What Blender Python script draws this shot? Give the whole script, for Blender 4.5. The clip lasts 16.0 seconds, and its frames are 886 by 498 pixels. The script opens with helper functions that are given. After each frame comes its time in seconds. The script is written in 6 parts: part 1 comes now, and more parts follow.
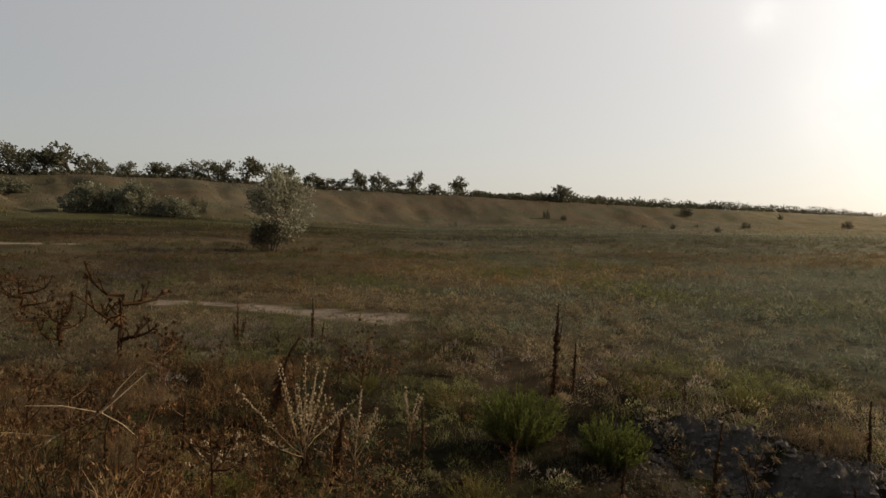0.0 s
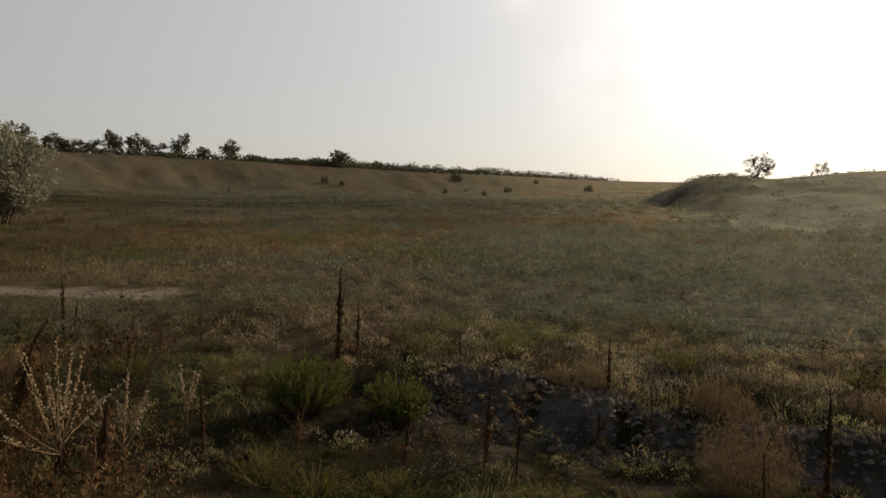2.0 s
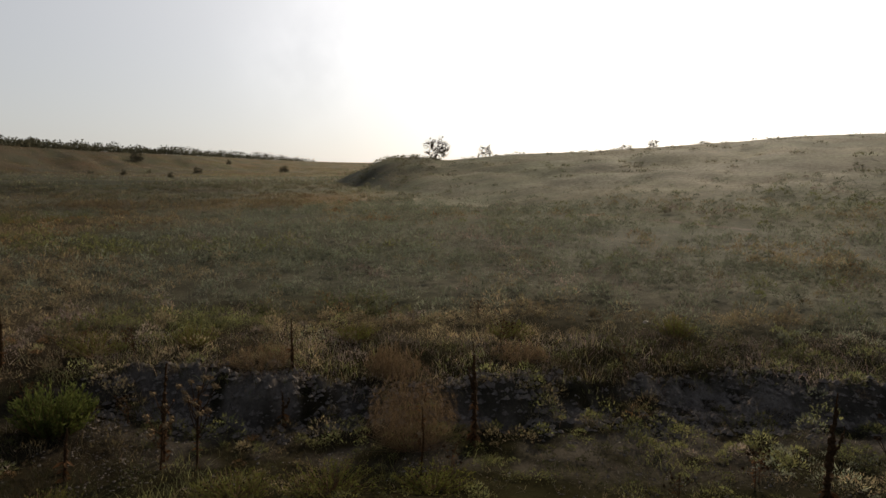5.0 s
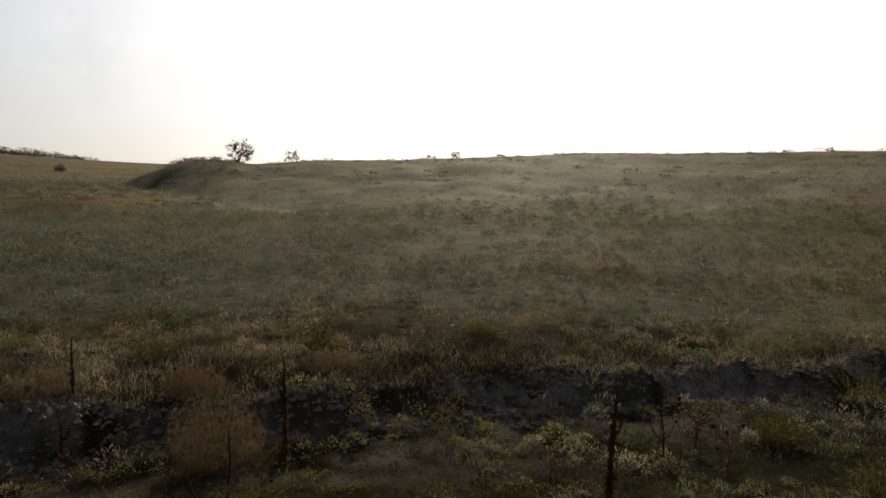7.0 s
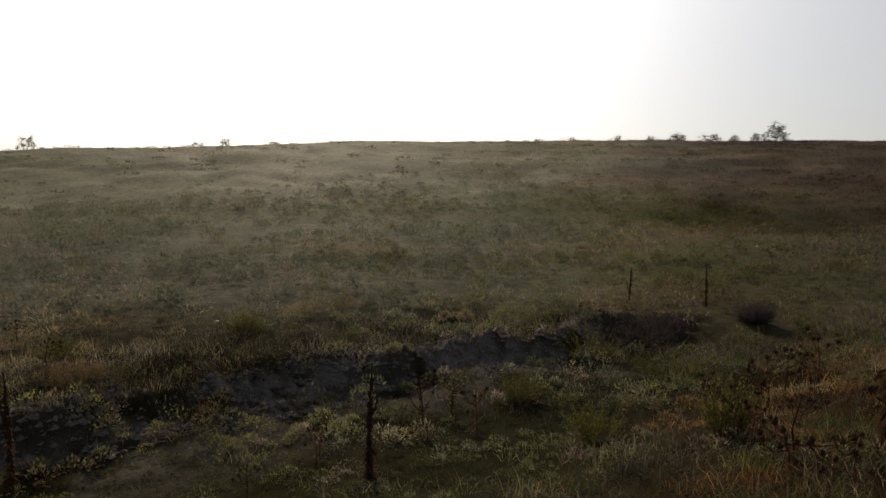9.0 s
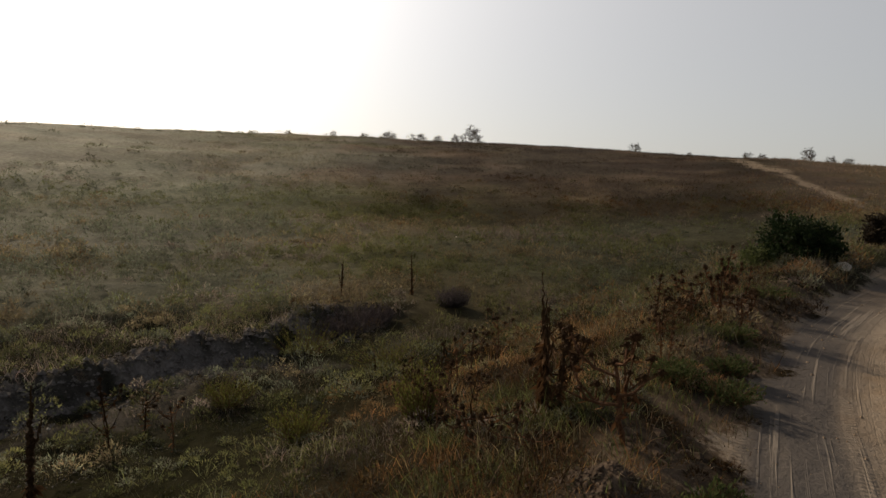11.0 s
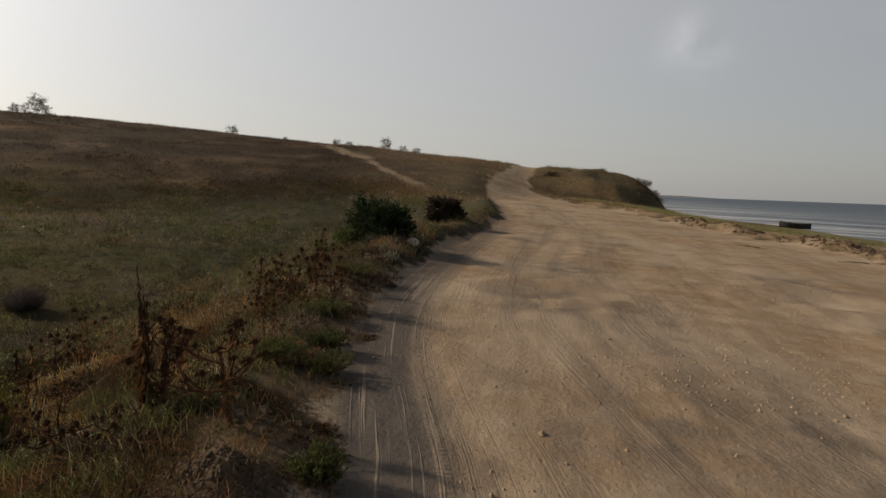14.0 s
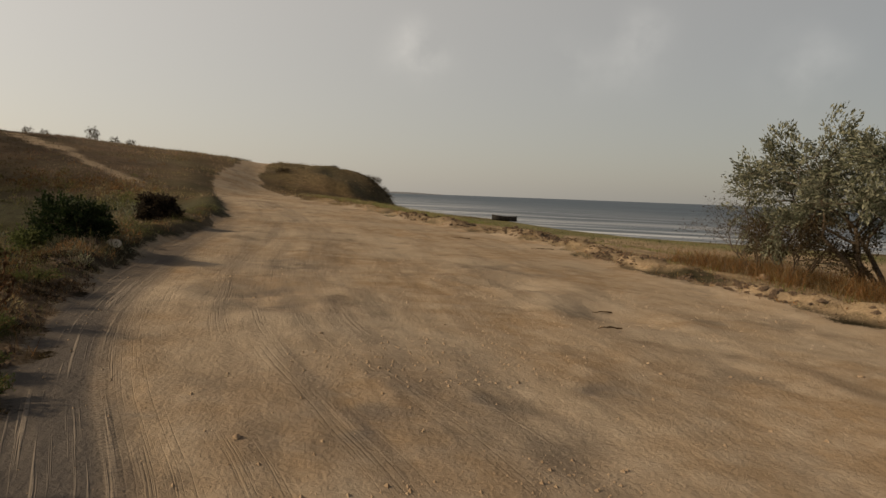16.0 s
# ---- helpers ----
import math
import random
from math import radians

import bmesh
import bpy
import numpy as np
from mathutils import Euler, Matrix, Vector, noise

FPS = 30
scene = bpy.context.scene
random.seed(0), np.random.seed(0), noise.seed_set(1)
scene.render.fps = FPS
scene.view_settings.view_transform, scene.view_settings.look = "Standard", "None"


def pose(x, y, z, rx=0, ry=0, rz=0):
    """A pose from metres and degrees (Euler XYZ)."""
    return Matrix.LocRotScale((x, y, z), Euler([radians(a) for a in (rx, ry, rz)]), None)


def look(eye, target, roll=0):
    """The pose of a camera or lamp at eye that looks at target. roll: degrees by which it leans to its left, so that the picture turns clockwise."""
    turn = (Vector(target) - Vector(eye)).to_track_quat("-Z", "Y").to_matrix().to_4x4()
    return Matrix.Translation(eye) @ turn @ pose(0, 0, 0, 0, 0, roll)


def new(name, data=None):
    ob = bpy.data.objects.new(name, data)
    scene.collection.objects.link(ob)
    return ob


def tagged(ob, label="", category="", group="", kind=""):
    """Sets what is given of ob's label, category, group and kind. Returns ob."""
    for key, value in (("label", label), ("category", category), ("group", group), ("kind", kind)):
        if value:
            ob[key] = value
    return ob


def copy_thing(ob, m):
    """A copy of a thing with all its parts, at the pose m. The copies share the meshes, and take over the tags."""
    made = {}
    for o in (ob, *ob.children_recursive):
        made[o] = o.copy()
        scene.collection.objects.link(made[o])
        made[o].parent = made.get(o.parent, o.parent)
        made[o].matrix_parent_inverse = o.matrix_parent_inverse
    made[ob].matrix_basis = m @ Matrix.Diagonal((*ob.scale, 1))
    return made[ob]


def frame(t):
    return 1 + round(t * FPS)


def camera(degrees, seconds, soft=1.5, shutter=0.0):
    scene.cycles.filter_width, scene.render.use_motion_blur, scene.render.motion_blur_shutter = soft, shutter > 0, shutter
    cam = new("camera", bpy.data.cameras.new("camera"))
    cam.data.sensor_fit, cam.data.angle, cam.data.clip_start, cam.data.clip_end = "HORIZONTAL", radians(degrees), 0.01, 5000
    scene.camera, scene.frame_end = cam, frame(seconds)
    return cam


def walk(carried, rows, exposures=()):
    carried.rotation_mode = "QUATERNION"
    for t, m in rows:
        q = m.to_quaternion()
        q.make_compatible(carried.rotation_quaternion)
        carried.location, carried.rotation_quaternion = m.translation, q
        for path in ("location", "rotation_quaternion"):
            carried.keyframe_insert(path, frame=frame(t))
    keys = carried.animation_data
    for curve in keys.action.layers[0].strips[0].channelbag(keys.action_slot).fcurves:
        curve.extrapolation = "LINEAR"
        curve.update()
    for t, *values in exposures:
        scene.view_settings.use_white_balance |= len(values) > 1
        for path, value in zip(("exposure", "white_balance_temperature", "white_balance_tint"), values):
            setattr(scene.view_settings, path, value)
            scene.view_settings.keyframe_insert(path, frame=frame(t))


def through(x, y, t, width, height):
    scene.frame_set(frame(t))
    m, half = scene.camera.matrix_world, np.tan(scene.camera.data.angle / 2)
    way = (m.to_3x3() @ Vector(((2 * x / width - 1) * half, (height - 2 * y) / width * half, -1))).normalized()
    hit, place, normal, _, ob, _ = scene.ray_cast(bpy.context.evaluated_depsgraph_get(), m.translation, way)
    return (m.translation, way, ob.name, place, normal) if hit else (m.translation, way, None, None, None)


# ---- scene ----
cam = camera(68.7, 16.0)
EXPOSURES = ((0.0, -0.15, 6900, 10), (3.0, -0.35, 6700, 10), (5.0, -0.4, 6400, 10), (8.5, -0.5, 6400, 10), (11.0, -0.4, 6600, 10), (13.0, -0.35, 6600, 10), (14.5, -0.35, 6850, 10), (15.0, -0.32, 7150, 10), (16.0, -0.28, 7450, 10))
PATH = [
    (0, (0.263, -0.183, 1.515), (0.211, 1.815, 1.434), 0.1),
    (0.5, (0.261, -0.155, 1.508), (0.393, 1.839, 1.414), 0.2),
    (1, (0.276, -0.109, 1.498), (0.566, 1.862, 1.323), -0.2),
    (1.5, (0.262, -0.143, 1.504), (0.73, 1.794, 1.334), -0.1),
    (2, (0.249, -0.144, 1.502), (0.858, 1.751, 1.314), -0.3),
    (2.5, (0.288, -0.192, 1.507), (0.994, 1.668, 1.302), -0.5),
    (3, (0.337, -0.284, 1.529), (1.172, 1.521, 1.315), 0.1),
    (3.5, (0.375, -0.369, 1.53), (1.349, 1.361, 1.287), -0.3),
    (4, (0.407, -0.429, 1.534), (1.536, 1.202, 1.275), -0.7),
    (4.5, (0.421, -0.431, 1.544), (1.679, 1.103, 1.293), -0.6),
    (5, (0.447, -0.406, 1.533), (1.826, 1.021, 1.28), -0.4),
    (7.5, (0.459, -0.354, 1.555), (2.265, 0.473, 1.315), 0.9),
    (8, (0.462, -0.381, 1.563), (2.327, 0.291, 1.302), 0.3),
    (8.5, (0.446, -0.523, 1.56), (2.364, -0.012, 1.307), 0.6),
    (11, (0.607, -0.862, 1.544), (2.526, -1.367, 1.298), 2.4),
    (11.5, (0.535, -0.785, 1.583), (2.376, -1.54, 1.381), 3.3),
    (12, (0.494, -0.769, 1.588), (2.215, -1.762, 1.365), 3.9),
    (12.5, (0.502, -0.79, 1.579), (2.126, -1.934, 1.35), 4.0),
    (13, (0.485, -0.8, 1.587), (1.996, -2.093, 1.371), 4.1),
    (13.5, (0.484, -0.819, 1.586), (1.886, -2.229, 1.367), 4.3),
    (14, (0.463, -0.8, 1.599), (1.764, -2.301, 1.365), 3.8),
    (14.5, (0.381, -0.906, 1.59), (1.562, -2.504, 1.366), 3.9),
    (15, (0.327, -0.94, 1.6), (1.26, -2.694, 1.367), 3.7),
    (15.5, (0.293, -0.962, 1.597), (1.089, -2.786, 1.406), 4.1),
    (16, (0.216, -0.967, 1.605), (0.83, -2.861, 1.417), 4.2),
]
# the rows' own frame leans a little: this levels it with the sea
LEVEL = Matrix.Rotation(radians(2.109), 4, (0.0446, -0.999, 0))
walk(cam, [(t, LEVEL @ look(eye, target, roll)) for t, eye, target, roll in PATH], EXPOSURES)

# ---- sky, sun, exposure ----
SUN_AZ, SUN_EL = 67.6, 27.0          # degrees clockwise from +y, and above the horizon


def direction(az, el):
    a, e = radians(az), radians(el)
    return Vector((math.sin(a) * math.cos(e), math.cos(a) * math.cos(e), math.sin(e)))


def build_world():
    """A hazy afternoon: the clear sky dulled by a bright veil that gathers round the sun, with a few faint clouds."""
    world = bpy.data.worlds.new("hazy_sky")
    scene.world = world
    world.use_nodes = True
    nt = world.node_tree
    nt.nodes.clear()
    node, link = nt.nodes.new, nt.links.new

    def num(op, a, b=0.0):
        n = node("ShaderNodeMath")
        n.operation = op
        for k, v in enumerate((a, b)):
            if isinstance(v, (int, float)):
                n.inputs[k].default_value = v
            else:
                link(v, n.inputs[k])
        return n.outputs[0]

    def dot(way):
        n = node("ShaderNodeVectorMath")
        n.operation = "DOT_PRODUCT"
        link(tex.outputs["Generated"], n.inputs[0])
        n.inputs[1].default_value = way
        return n.outputs["Value"]

    out, bg, sky, tex = node("ShaderNodeOutputWorld"), node("ShaderNodeBackground"), node("ShaderNodeTexSky"), node("ShaderNodeTexCoord")
    sky.sky_type = "NISHITA"
    sky.sun_disc = False
    sky.sun_elevation = radians(SUN_EL)
    sky.sun_rotation = radians(SUN_AZ)
    sky.air_density, sky.dust_density, sky.ozone_density = 1.0, 1.6, 1.5
    clear = node("ShaderNodeVectorMath")
    clear.operation = "SCALE"
    clear.inputs["Scale"].default_value = 0.035
    link(sky.outputs[0], clear.inputs[0])
    near = num("MULTIPLY", num("ADD", dot(direction(SUN_AZ, SUN_EL)), 1.0), 0.5)
    veil = num("ADD", 0.20, num("MULTIPLY", num("POWER", near, 1.3), 0.52))
    veil = num("ADD", veil, num("MULTIPLY", num("POWER", near, 17.0), 1.65))
    # the haze thins towards the zenith
    up = node("ShaderNodeSeparateXYZ")
    link(tex.outputs["Generated"], up.inputs[0])
    thin = node("ShaderNodeMapRange")
    thin.interpolation_type = "SMOOTHSTEP"
    for key, v in (("From Min", 0.30), ("From Max", 0.75), ("To Min", 1.0), ("To Max", 0.15)):
        thin.inputs[key].default_value = v
    link(up.outputs["Z"], thin.inputs["Value"])
    veil = num("MULTIPLY", veil, thin.outputs["Result"])
    # faint heaps of cloud low over the bay and streaks near the sun
    puff = node("ShaderNodeTexNoise")
    puff.inputs["Scale"].default_value, puff.inputs["Detail"].default_value = 14.0, 7.0
    link(tex.outputs["Generated"], puff.inputs["Vector"])
    cloud = None
    for az, el, size, gain in CLOUDS:
        blob = num("MULTIPLY", num("POWER", num("MAXIMUM", dot(direction(az, el)), 0.0), size), gain)
        cloud = blob if cloud is None else num("ADD", cloud, blob)
    cloud = num("MULTIPLY", cloud, num("MAXIMUM", num("MULTIPLY", num("SUBTRACT", puff.outputs["Fac"], 0.33), 5.0), 0.0))
    veil = num("ADD", veil, cloud)
    haze = node("ShaderNodeVectorMath")
    haze.operation = "SCALE"
    hue = node("ShaderNodeMix")
    hue.data_type = "RGBA"
    hue.inputs[6].default_value, hue.inputs[7].default_value = (0.93, 0.975, 1.02, 1), (1.02, 0.965, 0.915, 1)
    link(num("POWER", near, 0.9), hue.inputs[0])
    link(hue.outputs[2], haze.inputs[0])
    link(veil, haze.inputs["Scale"])
    both = node("ShaderNodeVectorMath")
    both.operation = "ADD"
    link(clear.outputs[0], both.inputs[0])
    link(haze.outputs[0], both.inputs[1])
    link(both.outputs[0], bg.inputs["Color"])
    bg.inputs["Strength"].default_value = 1.0
    link(bg.outputs[0], out.inputs["Surface"])


CLOUDS = ((158.6, 13.1, 3600, 0.1), (158.2, 11.5, 1800, 0.06), (160.6, 11.4, 3000, 0.06), (178.0, 13.9, 2400, 0.09), (177.0, 11.5, 1200, 0.05), (172.0, 11.2, 1500, 0.05), (190.2, 10.7, 900, 0.06), (24.0, 16.9, 2500, 0.1), (33.0, 10.7, 260, 0.1))
build_world()
sun = new("sun", bpy.data.lights.new("sun", "SUN"))
sun.data.energy, sun.data.angle, sun.data.color = 4.4, radians(3.0), (1.0, 0.83, 0.62)
sun.matrix_world = look(direction(SUN_AZ, SUN_EL) * 50, (0, 0, 0))

# ---- terrain ----
CX, CY = 0.3, -0.4
RNG = np.random.RandomState(7)
LATTICE = RNG.rand(256, 256)


def vnoise(x, y, scale, seed=0):
    """Smooth value noise in 0..1."""
    u, v = np.asarray(x) / scale + seed * 17.3 + 1000, np.asarray(y) / scale + seed * 31.7 + 1000
    i, j = np.floor(u).astype(int), np.floor(v).astype(int)
    f, g = u - i, v - j
    f, g = f * f * (3 - 2 * f), g * g * (3 - 2 * g)
    a, b = LATTICE[i % 256, j % 256], LATTICE[(i + 1) % 256, j % 256]
    c, d = LATTICE[i % 256, (j + 1) % 256], LATTICE[(i + 1) % 256, (j + 1) % 256]
    return (a * (1 - f) + b * f) * (1 - g) + (c * (1 - f) + d * f) * g


def fbm(x, y, scale, seed=0):
    return (vnoise(x, y, scale, seed) * 4 + vnoise(x, y, scale / 2.1, seed + 1) * 2 + vnoise(x, y, scale / 4.3, seed + 2)) / 7


def ramp(v, a, b):
    s = np.clip((v - a) / (b - a), 0, 1)
    return s * s * (3 - 2 * s)


def polar(x, y):
    az = np.degrees(np.arctan2(x - CX, y - CY))
    return np.where(az < -110, az + 360, az), np.hypot(x - CX, y - CY)


def at_polar(az, r):
    a = np.radians(az)
    return CX + r * np.sin(a), CY + r * np.cos(a)


def side(x, y, line):
    """Signed distance to a line of plan points, positive to its left."""
    best, sign = np.full(np.shape(x), 1e9), np.ones(np.shape(x))
    for (ax, ay), (bx, by) in zip(line, line[1:]):
        ex, ey = bx - ax, by - ay
        s = np.clip(((x - ax) * ex + (y - ay) * ey) / (ex * ex + ey * ey), 0, 1)
        px, py = x - ax - s * ex, y - ay - s * ey
        d = np.hypot(px, py)
        near = d < best - 1e-9
        sign = np.where(near, np.where(ex * py - ey * px >= 0, 1.0, -1.0), sign)
        best = np.where(near, d, best)
    return best * sign


VERGE = [(-60, 34), (-30, 17), (-12, 6.6), (-4, 2.4), (0.7, 0.5), (2.0, -1.6), (2.9, -2.7), (3.7, -3.4), (4.6, -4.2), (6.1, -5.8), (7.7, -8.1), (10.0, -11.9),
         (11.9, -15.6), (16.2, -22.4), (23.4, -31.4), (31.7, -41.4), (35.7, -46.9), (41.7, -57.2), (51.0, -73.9), (64, -96)]
SEASIDE = [(-60, 8), (-30, -3), (-12, -8.6), (-6, -10.8), (-3.2, -12.2), (-1.3, -14.4), (1.2, -18.1), (3.8, -22.8), (7.6, -26.4), (12.0, -30.0), (19.4, -38.9),
           (24.4, -43.2), (30.6, -49.8), (33.6, -51.0), (38.6, -57.9), (43.4, -66.6), (49.0, -77.0), (60, -96)]
SHORE = [(900, -1300), (300, -560), (115, -245), (72, -182), (24, -103), (12, -83), (2, -72), (-40, -62), (-110, -30), (-250, 60), (-700, 400), (-4000, 2500)]
SCARP = [(0.8, 10.0), (2.9, 9.3), (4.0, 8.9), (4.7, 7.6), (6.0, 6.2), (7.0, 5.1), (8.1, 4.2), (9.4, 3.1), (10.3, 1.9), (11.6, 0.7), (12.2, -0.7), (14.0, -2.0), (15.8, -4.4)]
SEA = -2.2

# the far slopes across the valley: azimuth, foot distance and height, crest distance and height
FAR = np.array([(-110, 150, 3.0, 265, 16.0), (-36, 150, 3.3, 265, 17.4), (-31, 150, 3.0, 265, 18.4), (-22, 150, 2.7, 270, 18.0), (-13, 190, 1.9, 285, 15.9),
                (-3, 230, 0.5, 300, 15.0), (9, 250, 0.9, 340, 12.5), (23, 300, -1.4, 480, 10.4), (29, 310, -1.5, 600, 8.6), (33, 315, -1.5, 800, 8.0),
                (40, 320, -1.5, 900, 6.0), (60, 320, -1.5, 900, 5.0), (270, 320, -3.0, 900, -3.0)])
# the near ridge on the sunny side, from the low spur to the knoll above the shore
RIDGE = np.array([(34.6, 126, -1.7, 130, -1.7), (35.2, 120, -1.6, 124, -0.4), (37.0, 98, -1.6, 117, 1.2), (39.4, 80, -1.6, 115, 3.3), (42.0, 70, -1.6, 115, 3.4), (44.4, 63, -1.6, 115, 2.7),
                  (50, 54, -1.6, 112, 3.6), (57, 43, -1.6, 110, 3.9), (64, 38, -1.6, 110, 4.6), (72, 37, -1.6, 115, 5.7), (80, 38, -1.6, 120, 6.1), (90, 38, -1.6, 120, 6.5),
                  (100, 38, -1.6, 115, 6.3), (108, 38, -1.6, 110, 6.0), (115, 36, -1.6, 105, 5.7), (125, 33, -1.5, 100, 4.9), (128, 32, -1.3, 95, 4.6), (132, 31, -1.0, 92, 4.5)])
SPUR = np.array([(137, 30, -0.6, 90, 4.0), (141, 34, -0.1, 88, 3.75), (144, 44, 0.0, 88, 3.55), (146.3, 52, 0.0, 88, 3.1), (148, 56, 0.0, 84, 3.15), (150.5, 58, 0.0, 81, 3.2), (154, 62, -0.3, 80, 2.95),
                 (155.6, 66, -0.6, 80, 2.15), (157, 70, -1.0, 80, 0.6), (158.2, 72, -1.6, 80, -1.7), (160, 80, -3, 90, -4)])
RIDGE = np.vstack([RIDGE, SPUR])


def table(az, rows, soft):
    """The rows' columns at each azimuth, rounded off over some degrees."""
    return [sum(w * np.interp(az + o * soft, rows[:, 0], rows[:, k]) for o, w in ((-1, 0.2), (-0.5, 0.2), (0, 0.2), (0.5, 0.2), (1, 0.2))) for k in (1, 2, 3, 4)]


def height(x, y):
    x, y = np.asarray(x, float), np.asarray(y, float)
    az, r = polar(x, y)
    dv, ds, sd, dc = side(x, y, VERGE), side(x, y, SEASIDE), -side(x, y, SHORE), side(x, y, SCARP)
    # valley floor, climbing gently towards the far slopes
    rf, zf, rc, zc = table(az, FAR, 3.0)
    floor = -1.6 + (zf + 1.6) * ramp(r, 55, rf + 20)
    s = np.clip((r - rf) / (rc - rf), 0, 1)
    gully = np.abs(fbm(az * 5 + r * 0.12, r * 0.2, 26, 5) - 0.5) * 2
    far = zf + (zc - zf) * (0.5 * s * s * (3 - 2 * s) + 0.5 * (1 - (1 - s) ** 1.7))
    far = far - 3.0 * (1 - gully) ** 3 * np.sin(np.pi * s) * ramp(az, 36, 20)
    far = far + ramp(r, 1200, 4000) * 4
    z = np.where(r > rf, far, floor)
    # small swells and hummocks of the meadow
    z = z + (fbm(x, y, 14, 11) - 0.5) * 0.5 * ramp(r, 8, 30) + (fbm(x, y, 1.3, 12) - 0.5) * 0.16 * ramp(r, 40, 25)
    # terrace scarp: the meadow beyond it stands a little higher than the hollow before it
    fade = ramp(dc, -4.5, -1.0) * ramp(-dc, -5, -2.0) * ramp(x, 1.2, 3.4) * ramp(-x, -16, -13) * (0.62 + 0.38 * ramp(fbm(x, y, 2.0, 27), 0.3, 0.55))
    wob = (fbm(x, y, 0.8, 21) - 0.5) * 0.9 + (fbm(x, y, 0.3, 23) - 0.5) * 0.35
    face = ramp(dc + wob, -0.75, -0.45) * ramp(-dc - wob, -0.25, 0.05)
    crumbs = (fbm(x, y, 0.5, 22) - 0.5) * 0.3 + (np.abs(fbm(x, y, 0.26, 24) - 0.5) - 0.12) * 0.6
    z = z + fade * (-0.16 + 0.46 * ramp(dc + wob, -0.5, 0.02) + face * crumbs)
    z = z + fade * (fbm(x, y, 0.34, 25) - 0.5) * 0.13 * ramp(dc, -3.2, -1.5) * ramp(-dc, 0.3, 0.6)
    # road and open sand, level, falling to the shore
    tilt = (0.0368 * x + 0.0016 * y) * np.minimum(1.0, 1000 / np.maximum(r, 1))
    land = np.minimum(0.0, SEA - tilt + (0.035 + 0.045 * ramp(-az, -172, -150)) * sd)
    land = land * ramp(-ds, 0.5, 15.0)
    land = np.where(sd < 0, np.maximum(SEA + 0.06 * sd, -9) - tilt, land) + np.where((ds < 0) & (sd > 3), (fbm(x, y, 4, 31) - 0.5) * 0.3, 0)
    sand = ramp(-dv, -0.1, 0.7) * ramp(ds, -0.3, 0.6)
    u, v = 0.545 * x - 0.838 * y, 0.838 * x + 0.545 * y
    land = land + sand * ((fbm(u * 0.4, v, 2.0, 41) - 0.5) * 0.16 + (fbm(u * 0.3, v, 0.45, 42) - 0.5) * 0.05 + (fbm(x, y, 0.5, 47) - 0.5) * 0.025 - 0.03)
    for px, py, wide, deep in ((5.3, -8.7, 0.8, 0.07), (4.6, -8.0, 0.5, 0.05), (2.6, -12.5, 0.9, 0.07), (0.6, -10.5, 0.7, 0.05)):
        d = np.hypot(x - px, y - py) / wide
        land = land - sand * deep * (np.exp(-d * d) - 0.6 * np.exp(-((d - 1.3) * 2) ** 2)) * (0.5 + fbm(x, y, 0.4, 45))
    land = land + 0.3 * ramp(ds, -1.7, -0.7) * ramp(-ds, -0.4, 0.6) * ramp(fbm(x, y, 0.9, 43), 0.25, 0.75)
    k = ramp(dv, 0.2, 5.5 + 0.08 * r)
    berm = (0.26 - 0.16 * ramp(-r, -12, -6)) * ramp(dv, -0.25, 0.45) * ramp(-dv, -1.8, -0.5) * (0.5 + fbm(x, y, 0.9, 44))
    z = np.where(dv > 0, land * (1 - k) + z * k, land) + berm
    # the ridge and the knoll
    rf, zf, rc, zc = table(az, RIDGE, 0.55)
    s = np.clip((r - rf) / (rc - rf), 0, 1)
    gentle = ramp(az, 128, 140)
    rise = (0.45 + 0.55 * gentle) * s * s * (3 - 2 * s) + 0.55 * (1 - gentle) * (1 - (1 - s) ** 1.6)
    up = (zc - 0.12 - zf) * rise - np.maximum(r - rc, 0) * (0.014 + 0.10 * ramp(az, 148, 152))
    up = up + (fbm(x, y, 9, 51) - 0.5) * 0.9 * np.sin(np.pi * np.clip(s, 0, 1)) * ramp(-dv, -14, -30)
    fold = np.abs(fbm(az * 1.3 + r * 0.28, r * 0.5 - az * 0.25, 12, 54) - 0.5) * 2
    up = up - (0.8 * (1 - fold) ** 3 - 0.2) * np.sin(np.pi * np.clip(s, 0, 1)) * ramp(az, 37, 41) * ramp(-az, -100, -80)
    up = up + ((fbm(x, y, 3.2, 52) - 0.5) * 1.7 + (fbm(x, y, 1.1, 53) - 0.5) * 0.5) * np.sin(np.pi * np.clip(s * 0.85, 0, 1)) * ramp(az, 146.5, 148.5)
    inside = (az > 34.6) & (az < 160) & (r > rf)
    ridge = np.where(inside, zf + np.maximum(up, -6), -99)
    z = np.where(ridge > z - 0.4, np.maximum(z, ridge), z)
    # earth heaped where the roadside thistle stands
    z = z + 0.15 * np.exp(-((x - 3.05) / 0.2) ** 2 - ((y + 2.34) / 0.16) ** 2) * (0.5 + fbm(x, y, 0.12, 26))
    # the whole valley climbs towards the sunny side
    z = z + tilt
    # beyond the knoll the coast bends away under the water
    z = z - 30 * ramp(az, 152.5, 154.5) * ramp(r, 112, 150) * ramp(-az, -200, -190)
    # far headland across the bay
    z = np.where((az > 153) & (az < 166) & (r > 2000), np.maximum(z, -6 + 10.5 * ramp(az, 155, 157) * ramp(-az, -164, -158.5) * ramp(r, 2300, 2700)), z)
    return z


